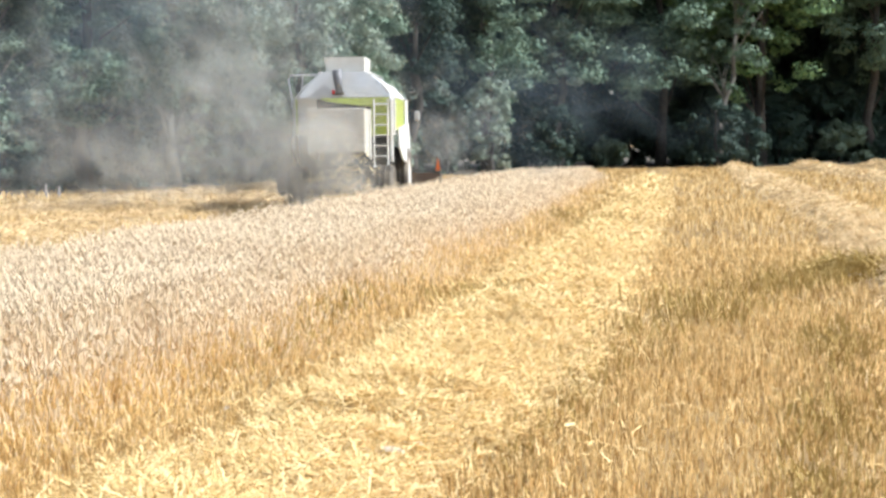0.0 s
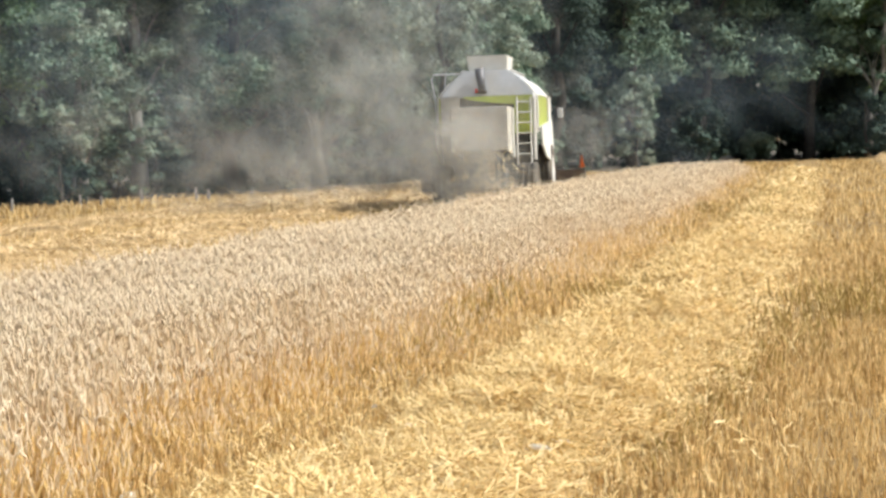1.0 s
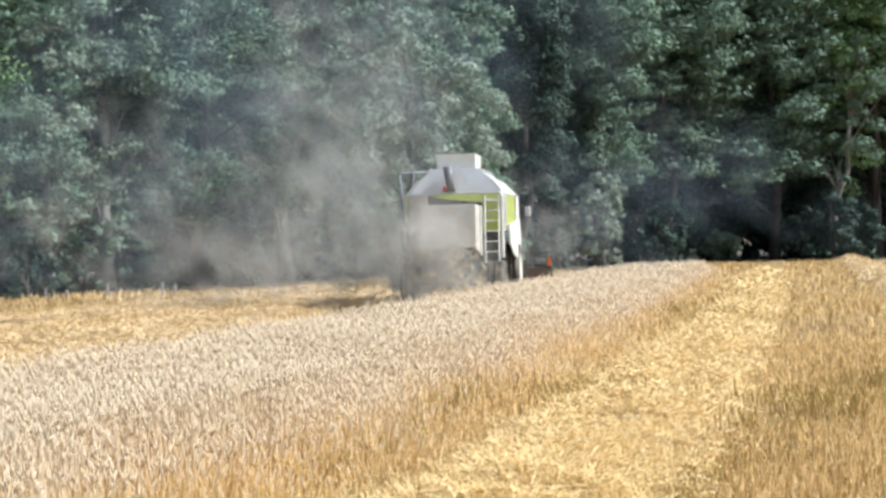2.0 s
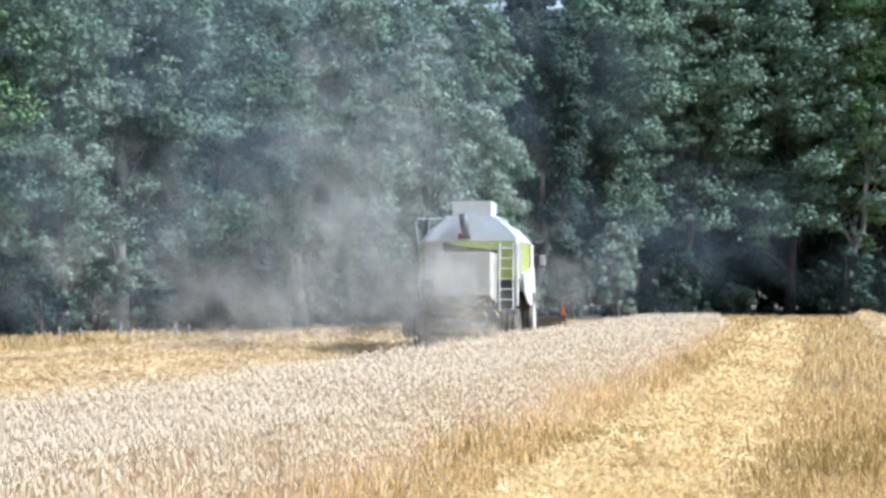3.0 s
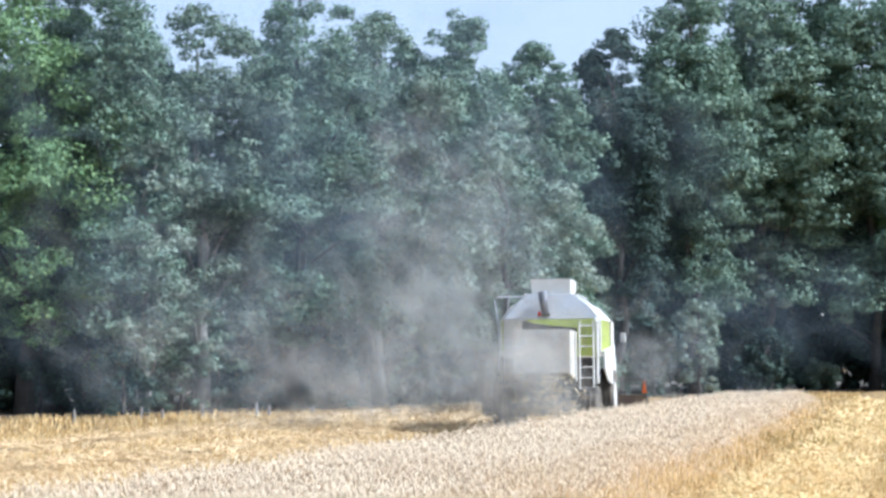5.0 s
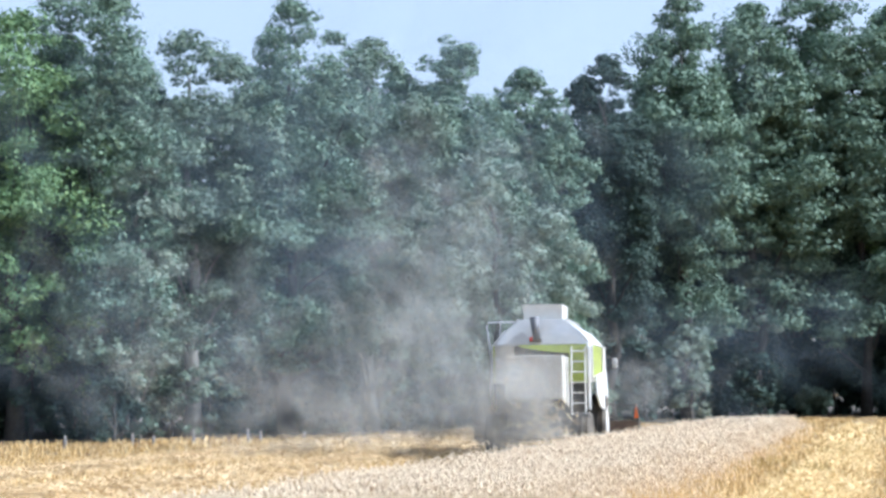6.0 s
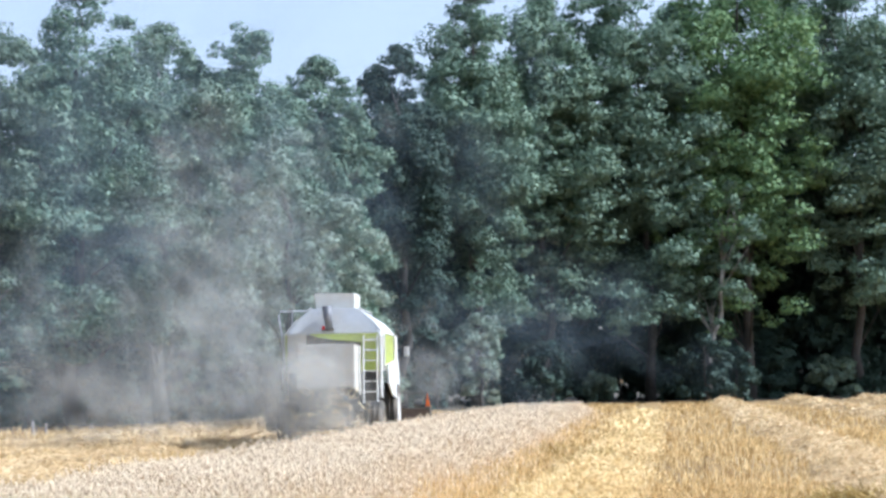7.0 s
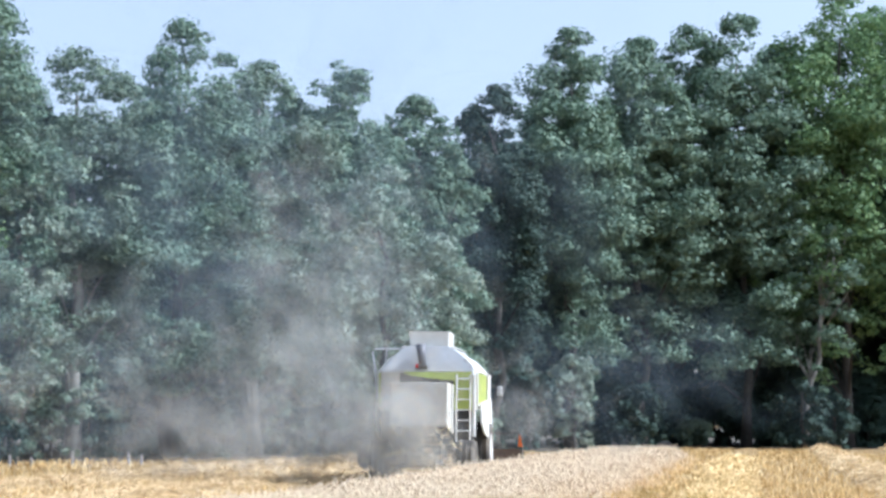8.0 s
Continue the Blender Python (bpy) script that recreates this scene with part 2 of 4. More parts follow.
# ---- the field ----
def make_ground():
    ys = np.concatenate([[-3000, -400, -60], np.arange(-10, 60, 0.42), np.arange(60, 130, 1.0), [140, 180, 300, 800, 3000]])
    xs = np.concatenate([[-3000, -600, -150, -70], np.arange(-40, 60, 0.6), [65, 80, 150, 600, 3000]])
    gx, gy = np.meshgrid(xs, ys)
    near = (np.abs(gx) < 62) & (gy > -12) & (gy < 135)
    gz = np.where(near, ground_height(gx, gy) + row_mound(gx, gy), 0.0)
    v = np.stack([gx, gy, gz], -1).reshape(-1, 3)
    i = np.arange(len(ys) - 1)[:, None] * len(xs) + np.arange(len(xs) - 1)[None, :]
    f = np.stack([i, i + 1, i + len(xs) + 1, i + len(xs)], -1).reshape(-1, 4)
    ob = bulk("ground", v, f, soil)
    for p in ob.data.polygons:
        p.use_smooth = True
    return tagged(ob, "ochre soil strewn with chaff and straw", "ground", kind="structure")


def blades(x, y, z, height, width, lean, seed):
    """Upright flat stems: one tapering quad each."""
    r = np.random.default_rng(seed)
    n = len(x)
    a = r.uniform(0, math.tau, n)
    w = np.stack([np.cos(a), np.sin(a), np.zeros(n)], -1) * (width / 2)[:, None]
    t = r.normal(0, 1, (n, 2)) * lean * height[:, None]
    base = np.stack([x, y, z - 0.02], -1)
    top = base + np.stack([t[:, 0], t[:, 1], height], -1)
    v = np.stack([base - w, base + w, top + w * 0.7, top - w * 0.7], 1).reshape(-1, 3)
    f = np.arange(4 * n).reshape(-1, 4)
    return v, f


def scatter(n, y0, y1, left, right, seed, power=1.0):
    """n places between two lanes, between y0 and y1."""
    r = np.random.default_rng(seed)
    y = y0 + (y1 - y0) * r.uniform(0, 1, n) ** power
    x = left + (right - left) * r.uniform(0, 1, n) + LANE * y
    return x, y


def in_view(x, y, margin=1.5):
    return (x > -0.40 * y - margin) & (x < 0.46 * y + margin)


CROP_LEFT, CROP_RIGHT, CROP_END = -7.35, -4.0, 71.0


def free_of_crop(x, y):
    u = x - LANE * y
    return (u < CROP_LEFT) | (u > CROP_RIGHT + crop_swerve(y)) | (y > CROP_END)


def make_stubble():
    vs, fs, base = [], [], 0
    for k, (y0, y1, per, hgt, wid) in enumerate([(-9.5, 5.5, 70, 0.135, 0.012), (5.5, 14, 2500, 0.105, 0.0085), (14, 24, 700, 0.125, 0.012), (24, 45, 110, 0.17, 0.019), (45, 104, 22, 0.19, 0.036)]):
        span = 44 if y1 > 40 else 24 if y1 > 20 or y1 < 6 else 15
        n = int((y1 - y0) * span * per)
        r = np.random.default_rng(40 + k)
        y = r.uniform(y0, y1, n)
        c = r.uniform(-0.5, 0.5, n) * span + 0.03 * y
        # drill rows 0.125 m apart along the lane
        u = c - LANE * y
        u = np.where(r.uniform(0, 1, n) < (0.5 if y1 < 30 else 0.15), np.round(u / 0.14) * 0.14 + r.normal(0, 0.03, n), u)
        x = u + LANE * y
        keep = (in_view(x, y) | (y < 5.5)) & free_of_crop(x, y) & (y < edge_line(x) + 0.8)
        keep &= ~on_row(x, y, 0.82) | (r.uniform(0, 1, n) < 0.07)
        patch = 0.5 + 0.5 * np.sin(x * 1.7 + np.sin(y * 0.9)) * np.sin(y * 0.8 + 0.7 * x)
        keep &= r.uniform(0, 1, n) < 0.55 + 0.45 * patch
        tuft = np.sin(x * 11 + 2 * np.sin(y * 3.1)) * np.sin(y * 6.3 + 2 * np.sin(x * 4.7))
        keep &= r.uniform(0, 1, n) < 0.72 + 0.5 * tuft
        x, y = x[keep], y[keep]
        h = hgt * r.uniform(0.55, 1.25, len(x)) * (0.8 + 0.4 * patch[keep])
        v, f = blades(x, y, ground_height(x, y) + row_mound(x, y) * 0.6, h, wid * r.uniform(0.6, 1.3, len(x)), 0.17, 50 + k)
        vs.append(v), fs.append(f + base)
        base += len(v)
    return tagged(bulk("stubble", np.concatenate(vs), np.concatenate(fs), stubble_mat), "golden cut stubble standing in drill rows", "stubble", kind="stuff")


def lying_straw(name, off, y0, y1, dens, half, seed, label):
    """A windrow: loose straws heaped and lying every way."""
    r = np.random.default_rng(seed)
    vs, fs, base = [], [], 0
    for a, b, d, length, wid in [(-9.5, 5, 220, 0.22, 0.009), (5, 14, 2500, 0.30, 0.0050), (14, 26, 900, 0.30, 0.0085), (26, 48, 200, 0.32, 0.016), (48, 108, 40, 0.5, 0.04)]:
        a, b = max(a, y0), min(b, y1)
        if b <= a:
            continue
        n = int((b - a) * 2 * half * d * dens)
        y = r.uniform(a, b, n)
        u = np.where(r.uniform(0, 1, n) < 0.75, r.uniform(-0.95, 0.95, n) + 0.14 * np.sin(y * 2.3), r.normal(0, 0.62, n)) * half
        x = off + bend(y, off) + u + LANE * y
        keep = (in_view(x, y, 2.5) | (y < 5)) & free_of_crop(x, y) & (y < edge_line(x) + 0.5)
        x, y = x[keep], y[keep]
        n = len(x)
        z = ground_height(x, y) + row_mound(x, y) + r.uniform(0, 0.09, n) * (0.5 + 0.5 * np.sin(x * 9 + 3 * np.sin(y * 4)) * np.sin(y * 7)) + 0.05 * np.sin(x * 4.3 + 2 * np.sin(y * 2.1)) * np.sin(y * 3.7 + x) + 0.045
        yaw, tip = r.normal(0.35, 1.0, n) + np.where(r.uniform(0, 1, n) < 0.5, math.pi, 0), r.normal(0, 0.5, n)
        ln = length * r.uniform(0.35, 1.2, n)
        d3 = np.stack([np.cos(yaw) * np.cos(tip), np.sin(yaw) * np.cos(tip), np.sin(tip)], -1) * (ln / 2)[:, None]
        sag = np.stack([np.zeros(n), np.zeros(n), r.uniform(0.0, 0.12, n) * ln], -1)
        s = np.stack([-np.sin(yaw), np.cos(yaw), r.normal(0, 0.8, n)], -1)
        s *= (wid * r.uniform(0.6, 1.4, n) / 2 / np.linalg.norm(s, axis=1))[:, None]
        c = np.stack([x, y, z], -1)
        v = np.stack([c - d3 - s - sag, c - d3 + s - sag, c + s, c - s, c + d3 + s - sag, c + d3 - s - sag], 1).reshape(-1, 3)
        i = base + 6 * np.arange(n)[:, None]
        fs.append(np.concatenate([i + [0, 1, 2, 3], i + [3, 2, 4, 5]]))
        vs.append(v)
        base += len(v)
    return tagged(bulk(name, np.concatenate(vs), np.concatenate(fs), straw_mat if off == -1.9 else hazed_straw_mat), label, "straw windrow", group="straw windrows", kind="stuff")


def make_crop():
    """The standing strip: stems, bleached towards the top, and ears; along the cut side short stems stand out ragged."""
    sv, sf, uv, uf, ev, ef = [], [], [], [], [], []
    sb = ub = eb = 0
    for k, (y0, y1, per, fat) in enumerate([(5, 14, 780, 0.92), (14, 26, 560, 1.05), (26, 44, 300, 1.4), (44, CROP_END, 130, 2.1)]):
        r = np.random.default_rng(80 + k)
        n = int((y1 - y0) * (CROP_RIGHT + 1.4 - CROP_LEFT) * per)
        y = r.uniform(y0, y1, n)
        u = r.uniform(CROP_LEFT, CROP_RIGHT + 1.6, n)
        wave = crop_swerve(y) + 0.12 * np.sin(y * 1.1) + 0.07 * np.sin(y * 3.7) + 0.05 * np.sin(y * 9.1)
        edge = np.clip((CROP_RIGHT + wave - u) / 0.5, -2.2, 1)
        x = u + LANE * y
        keep = in_view(x, y) & (r.uniform(0, 1, n) < np.where(edge < 0, 0.85 + 0.39 * edge, 1.0))
        x, y, u, edge = x[keep], y[keep], u[keep], edge[keep]
        n = len(x)
        h = 0.55 * r.normal(1, 0.10, n) + 0.04 * np.sin(x * 1.3) * np.sin(y * 0.9)
        h *= np.where(edge < 0, np.maximum(0.52 + 0.22 * edge, 0.2), 0.52 + 0.48 * edge) * np.where(edge < 1, r.uniform(0.75, 1.15, n), 1)
        lean = r.normal(0, 1, (n, 2)) * np.where(edge < 0.3, 0.24, 0.11)[:, None] + np.array([-0.02, 0.02])
        base = np.stack([x, y, ground_height(x, y) - 0.02], -1)
        top = base + np.stack([lean[:, 0] * h, lean[:, 1] * h, h], -1)
        split = base + (top - base) * np.where(edge < r.uniform(0.1, 0.7, n), r.uniform(0.55, 0.95, n), r.uniform(0.28, 0.48, n))[:, None]
        a = r.uniform(0, math.tau, n)
        w = np.stack([np.cos(a), np.sin(a), np.zeros(n)], -1) * (0.0036 * fat * r.uniform(0.8, 1.5, n))[:, None]
        sv.append(np.stack([base - w * 1.4, base + w * 1.4, split + w, split - w], 1).reshape(-1, 3))
        sf.append(sb + np.arange(4 * n).reshape(-1, 4))
        sb += 4 * n
        uv.append(np.stack([split - w, split + w, top + w * 0.8, top - w * 0.8], 1).reshape(-1, 3))
        uf.append(ub + np.arange(4 * n).reshape(-1, 4))
        ub += 4 * n
        # a dry leaf on most of the stems
        m = r.uniform(0, 1, n) < 0.75
        c = m.sum()
        f2 = r.uniform(0.25, 0.9, c)
        b2 = base[m] + (top[m] - base[m]) * f2[:, None]
        a2 = r.uniform(0, math.tau, c)
        d2 = np.stack([np.cos(a2) * 0.6, np.sin(a2) * 0.6, r.uniform(-0.7, 0.9, c)], -1) * r.uniform(0.08, 0.18, c)[:, None]
        w2 = np.stack([-np.sin(a2), np.cos(a2), np.zeros(c)], -1) * 0.005 * fat
        quad = np.stack([b2 - w2, b2 + w2, b2 + d2 + w2 * 0.3, b2 + d2 - w2 * 0.3], 1)
        for part_of, (vv, ff) in (((f2 < 0.5) | (edge[m] < 0.5), (sv, sf)), ((f2 >= 0.5) & (edge[m] >= 0.5), (uv, uf))):
            q = quad[part_of].reshape(-1, 3)
            start = sb if vv is sv else ub
            vv.append(q), ff.append(start + np.arange(len(q)).reshape(-1, 4))
            if vv is sv:
                sb += len(q)
            else:
                ub += len(q)
        # the ear: a bent three-sided spindle, upright or nodding
        e = edge > r.uniform(-0.3, 0.5, n) - 0.2 * (y0 > 14)
        top, az, cnt = top[e], r.normal(math.pi * 0.75, 1.2, n)[e], e.sum()
        nod = np.abs(r.normal(0.1, 0.75, cnt))
        ln = r.uniform(0.075, 0.12, cnt) * (1 + 0.15 * (fat - 1))
        rad = 0.0068 * fat * r.uniform(0.8, 1.3, cnt)
        hor = np.stack([np.cos(az), np.sin(az), np.zeros(cnt)], -1)
        upv = np.array([0, 0, 1.0])
        d1 = hor * np.sin(nod * 0.5)[:, None] + upv * np.cos(nod * 0.5)[:, None]
        d2 = hor * np.sin(nod)[:, None] + upv * np.cos(nod)[:, None]
        mid = top + d1 * (ln * 0.5)[:, None]
        tip = mid + d2 * (ln * 0.6)[:, None]
        side = np.stack([-np.sin(az), np.cos(az), np.zeros(cnt)], -1)
        other = np.cross(side, d1)
        q = [mid + (side * math.cos(p) + other * math.sin(p)) * rad[:, None] for p in (0, math.tau / 3, 2 * math.tau / 3)]
        ev.append(np.stack([top, *q, tip], 1).reshape(-1, 3))
        i = eb + 5 * np.arange(cnt)[:, None]
        ef.append(np.concatenate([i + t for t in ([0, 2, 1], [0, 3, 2], [0, 1, 3], [4, 1, 2], [4, 2, 3], [4, 3, 1])]))
        eb += 5 * cnt
    crop = tagged(new("wheat_crop"), "ripe standing wheat with pale upright and nodding ears", "wheat", kind="stuff")
    bulk("lower_straw", np.concatenate(sv), np.concatenate(sf), stem_mat, crop)["label"] = "orange-brown dry stems"
    bulk("upper_straw", np.concatenate(uv), np.concatenate(uf), upper_mat, crop)["label"] = "bleached upper stems"
    bulk("ear_layer", np.concatenate(ev), np.concatenate(ef), ear_mat, crop)["label"] = "pale beige ripe ears"
    return crop


def make_wood_floor():
    xs = np.concatenate([[-2500, -800, -250, -120], np.arange(-70, 90, 1.0), [140, 300, 900, 2500]])
    back = np.array([1.0, 2.2, 4, 8, 14, 30, 90, 700])
    gx, gb = np.meshgrid(xs, back)
    gy = edge_line(gx) + gb + 0.5 * np.sin(gx * 1.3) * (gb < 3)
    gz = ground_height(gx, gy) + np.where(gb < 1.5, -0.05, 0.10 + 0.05 * np.sin(gx * 2.1 + gb))
    i = np.arange(len(back) - 1)[:, None] * len(xs) + np.arange(len(xs) - 1)[None, :]
    f = np.stack([i, i + 1, i + len(xs) + 1, i + len(xs)], -1).reshape(-1, 4)
    return tagged(bulk("woodland_floor", np.stack([gx, gy, gz], -1).reshape(-1, 3), f, leaf_litter), "dark leaf litter under the trees", "woodland floor", kind="structure")


make_ground()
make_wood_floor()
make_stubble()
for k, off in enumerate(WINDROWS):
    near = off == -1.9
    lying_straw("straw_windrow", off, -9.5, 41.0 if off == -8.8 else 108 if off > 0 else 76, 1.0 if near else 0.38, 0.90 if off > -5 else 2.2, 100 + k,
                "bright golden loose straw heaped in a long row" if near else "straw row on the far stubble, toned tan for the haze before it")
make_crop()


def chaff_litter():
    """Single straws strewn over the stubble between the rows."""
    r = np.random.default_rng(300)
    n = 900
    y = 5.5 + 40 * r.uniform(0, 1, n) ** 1.6
    x = r.uniform(-0.4, 0.46, n) * y
    keep = free_of_crop(x, y)
    x, y = x[keep], y[keep]
    n = len(x)
    yaw = r.uniform(0, math.tau, n)
    ln = r.uniform(0.03, 0.09, n) * (1 + y / 60)
    d = np.stack([np.cos(yaw), np.sin(yaw), r.normal(0, 0.3, n)], -1) * (ln / 2)[:, None]
    s = np.stack([-np.sin(yaw), np.cos(yaw), r.normal(0, 0.6, n)], -1) * (0.0026 * (1 + y / 14))[:, None]
    c = np.stack([x, y, ground_height(x, y) + row_mound(x, y) + r.uniform(0.02, 0.13, n)], -1)
    v = np.stack([c - d - s, c - d + s, c + d + s, c + d - s], 1).reshape(-1, 3)
    return tagged(bulk("straw_litter", v, np.arange(4 * n).reshape(-1, 4), straw_mat), "single pale straws strewn over the stubble", "straw", kind="stuff")


chaff_litter()


# ---- trees ----
def leaf_cloud(centres, radii, counts, size, seed, flat=0.8):
    """Leaf sprays over the domes of the clumps, leaning outwards and up, few on the underside."""
    r = np.random.default_rng(seed)
    idx = np.repeat(np.arange(len(centres)), counts)
    n = len(idx)
    d = r.normal(0, 1, (n, 3))
    d /= np.linalg.norm(d, axis=1)[:, None]
    d[:, 2] = np.where(d[:, 2] < 0, d[:, 2] * 0.45, d[:, 2])
    rad = radii[idx] * r.uniform(0.3, 1.15, n) ** 0.6
    p = centres[idx] + d * rad[:, None] * np.array([1, 1, flat])
    nor = d + r.normal(0, 0.42, (n, 3)) + np.array([0, 0, 0.4])
    nor /= np.linalg.norm(nor, axis=1)[:, None]
    t = np.cross(nor, r.normal(0, 1, (n, 3)))
    t /= np.linalg.norm(t, axis=1)[:, None]
    b = np.cross(nor, t)
    s = size * r.uniform(0.55, 1.5, n)
    t, b = t * s[:, None], b * (s * r.uniform(0.6, 1.0, n))[:, None]
    lift = nor * (s * 0.2)[:, None]
    v = np.stack([p - t, p - b + lift, p + t + b * r.uniform(0.4, 1.2, n)[:, None]], 1).reshape(-1, 3)
    return v, np.arange(3 * n).reshape(-1, 3)


def tree(name, x, y, height, spread, kind, seed, label, low=0.12, spires=6, clumps=420, per=100, leaf=0.13, lean=0.0, trunk_r=0.28, mat=None, size=1.0, limbs=14):
    """Trunk and limbs in one, and a crown of several leaders of uneven height, each hung with leafy clumps and gaps between."""
    r = np.random.default_rng(seed)
    thing = tagged(new(name), label, "tree" if height > 6 else "bush")
    thing.matrix_basis = pose(x, y, 0)
    steps = 9
    spine = [Vector((lean * height * (k / steps) ** 1.4 + r.normal(0, 0.010) * height * min(k, 1), r.normal(0, 0.010) * height * min(k, 1), height * 0.88 * k / steps)) for k in range(steps + 1)]
    spine[0].z = -0.15
    wood = tube(spine, 0, 9, taper=[trunk_r * (1.25 if k == 0 else 1) * (1 - 0.9 * k / steps) + 0.02 for k in range(steps + 1)])
    leaders = [(0.0, 0.0, height, spread * 0.60, low * height)]
    for k in range(1, spires):
        a, d = k * 2.4 + r.uniform(-0.5, 0.5), spread * r.uniform(0.38, 0.68)
        leaders.append((math.cos(a) * d, math.sin(a) * d, height * r.uniform(0.74, 0.98), spread * r.uniform(0.36, 0.54), low * height * r.uniform(0.5, 1.8)))
    share = np.array([(top - foot) * rad for _, _, top, rad, foot in leaders])
    cs, rs = [], []
    for (dx, dy, top, rad, foot), part_of in zip(leaders, share / share.sum()):
        n = max(6, int(clumps * part_of))
        t = r.uniform(0, 1, n) ** 0.68
        a, ph = r.uniform(0, math.tau, n), r.uniform(0, 6)
        z = foot + (top - foot) * t
        prof = np.minimum(1, (1 - t) / 0.30) ** 0.55 * (0.75 + 0.25 * np.minimum(1, t / 0.3))
        lobes = 1 + 0.24 * np.sin(3 * a + z * 0.9 + ph) + 0.16 * np.sin(5 * a - z * 1.7 + ph)
        out = rad * prof * lobes * np.sqrt(r.uniform(0.35, 1, n))
        cr = size * (0.024 * height + 0.045 * spread) * np.exp(r.normal(0, 0.33, n)) * (0.5 + 0.5 * prof)
        z = np.maximum(np.minimum(z, top - cr * 0.6), cr * 0.4)
        c = np.stack([dx + lean * height * (z / height) ** 1.4 + np.cos(a) * out, dy + np.sin(a) * out, z], -1)
        # hollows between the boughs
        w = 24.0 / (height + 4.0)
        full = np.sin(c[:, 0] * 1.5 * w + ph) * np.sin(z * 1.3 * w + 1.7 * np.sin(c[:, 0] * w) + ph) + 0.5 * np.sin(c[:, 1] * 1.4 * w + z * w) > -0.32
        cs.append(c[full | (t > 0.9)])
        rs.append(cr[full | (t > 0.9)])
    cs, rs = np.concatenate(cs), np.concatenate(rs)
    for k in r.choice(len(cs), limbs, replace=False):
        c = Vector(cs[k])
        f = c.z / height
        s = spine[max(1, min(steps, int((f - 0.12) * steps)))]
        mid = s.lerp(c, 0.5) + Vector((r.normal(0, 0.02) * height, r.normal(0, 0.02) * height, 0.015 * height))
        tube([s, mid, c], 0, 5, wood, taper=[trunk_r * 0.34 * (1 - 0.6 * f) + 0.01, trunk_r * 0.2 * (1 - 0.6 * f) + 0.01, 0.01])
    part("trunk", wood, mat or bark, thing, smooth=True)
    counts = np.maximum(8, (per * (rs / rs.mean()) ** 2).astype(int))
    v, f = leaf_cloud(cs, rs, counts, leaf, seed + 1)
    v[:, 2] = np.maximum(v[:, 2], 0.05)
    bulk("crown", v, f, leaf_mats[kind], thing)
    return thing


def by_bearing(b, back):
    """The place on the line of the wood, so much behind its front, in the direction x = b * y."""
    x = b * 80
    for _ in range(10):
        x = b * (edge_line(x) + back)
    return x, edge_line(x) + back


# front trees: bearing, rise of the top and half width per metre ahead, leaf kind
FRONT = [
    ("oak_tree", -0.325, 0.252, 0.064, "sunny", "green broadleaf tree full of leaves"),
    ("oak_tree", -0.272, 0.272, 0.050, "oak", "tall dark green oak at the wood's edge"),
    ("poplar_tree", -0.212, 0.236, 0.050, "poplar", "grey-green tree behind drifting dust"),
    ("oak_tree", -0.150, 0.254, 0.052, "oak", "tall dark green oak at the wood's edge"),
    ("poplar_tree", -0.098, 0.228, 0.046, "poplar", "grey-green tree behind drifting dust"),
    ("oak_tree", -0.052, 0.228, 0.046, "oak", "dark green oak with a rounded top"),
    ("poplar_tree", 0.000, 0.206, 0.040, "oak", "lower oak in a gap of the wood"),
    ("oak_tree", 0.050, 0.214, 0.034, "dark", "dark narrow oak with a ragged top"),
    ("oak_tree", 0.098, 0.252, 0.038, "oak", "tall green oak with a pointed top"),
    ("oak_tree", 0.143, 0.246, 0.038, "oak", "tall green oak with a pointed top"),
    ("beech_tree", 0.207, 0.262, 0.048, "oak", "big dark beech with spreading boughs"),
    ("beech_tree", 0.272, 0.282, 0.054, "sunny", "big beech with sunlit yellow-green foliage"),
    ("oak_tree", 0.345, 0.272, 0.052, "oak", "tall dark green oak at the wood's edge"),
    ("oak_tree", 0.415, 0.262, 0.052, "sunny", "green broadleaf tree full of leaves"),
]
for k, (name, b, rise, half, kind, label) in enumerate(FRONT):
    x, y = by_bearing(b, 4.5)
    tree(name, x, y, 1.65 + rise * y, half * y * 1.12, kind, 500 + 7 * k, label, low=0.20 if b > 0.04 else 0.12, spires=8, clumps=760, per=108, leaf=0.00135 * y, trunk_r=0.34, mat=pale_bark if kind == "poplar" else bark)
# the second rank closes the wood behind; its deep shade is in the leaf colour
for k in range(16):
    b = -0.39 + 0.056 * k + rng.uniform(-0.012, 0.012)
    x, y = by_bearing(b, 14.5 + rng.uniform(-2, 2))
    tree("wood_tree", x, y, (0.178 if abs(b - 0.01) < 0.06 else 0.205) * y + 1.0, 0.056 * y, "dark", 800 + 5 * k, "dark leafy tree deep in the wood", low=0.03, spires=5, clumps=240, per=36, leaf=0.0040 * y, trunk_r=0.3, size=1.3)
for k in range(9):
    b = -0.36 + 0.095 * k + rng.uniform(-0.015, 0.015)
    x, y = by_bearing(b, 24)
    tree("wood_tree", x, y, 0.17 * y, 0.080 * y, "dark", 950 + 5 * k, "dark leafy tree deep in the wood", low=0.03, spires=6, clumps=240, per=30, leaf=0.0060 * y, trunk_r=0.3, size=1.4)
# pale round tree standing forward of the wood
tree("willow_tree", -1.3, 66, 12.2, 4.1, "light", 1501, "pale grey-green round willow before the dark wood", low=0.14, spires=7, clumps=420, per=75, leaf=0.10, trunk_r=0.2)
tree("willow_bush", 8.4, 84, 5.4, 1.9, "light", 1511, "pale grey-green bush at the wood's edge", low=0.03, spires=4, clumps=130, per=60, leaf=0.12, trunk_r=0.1)
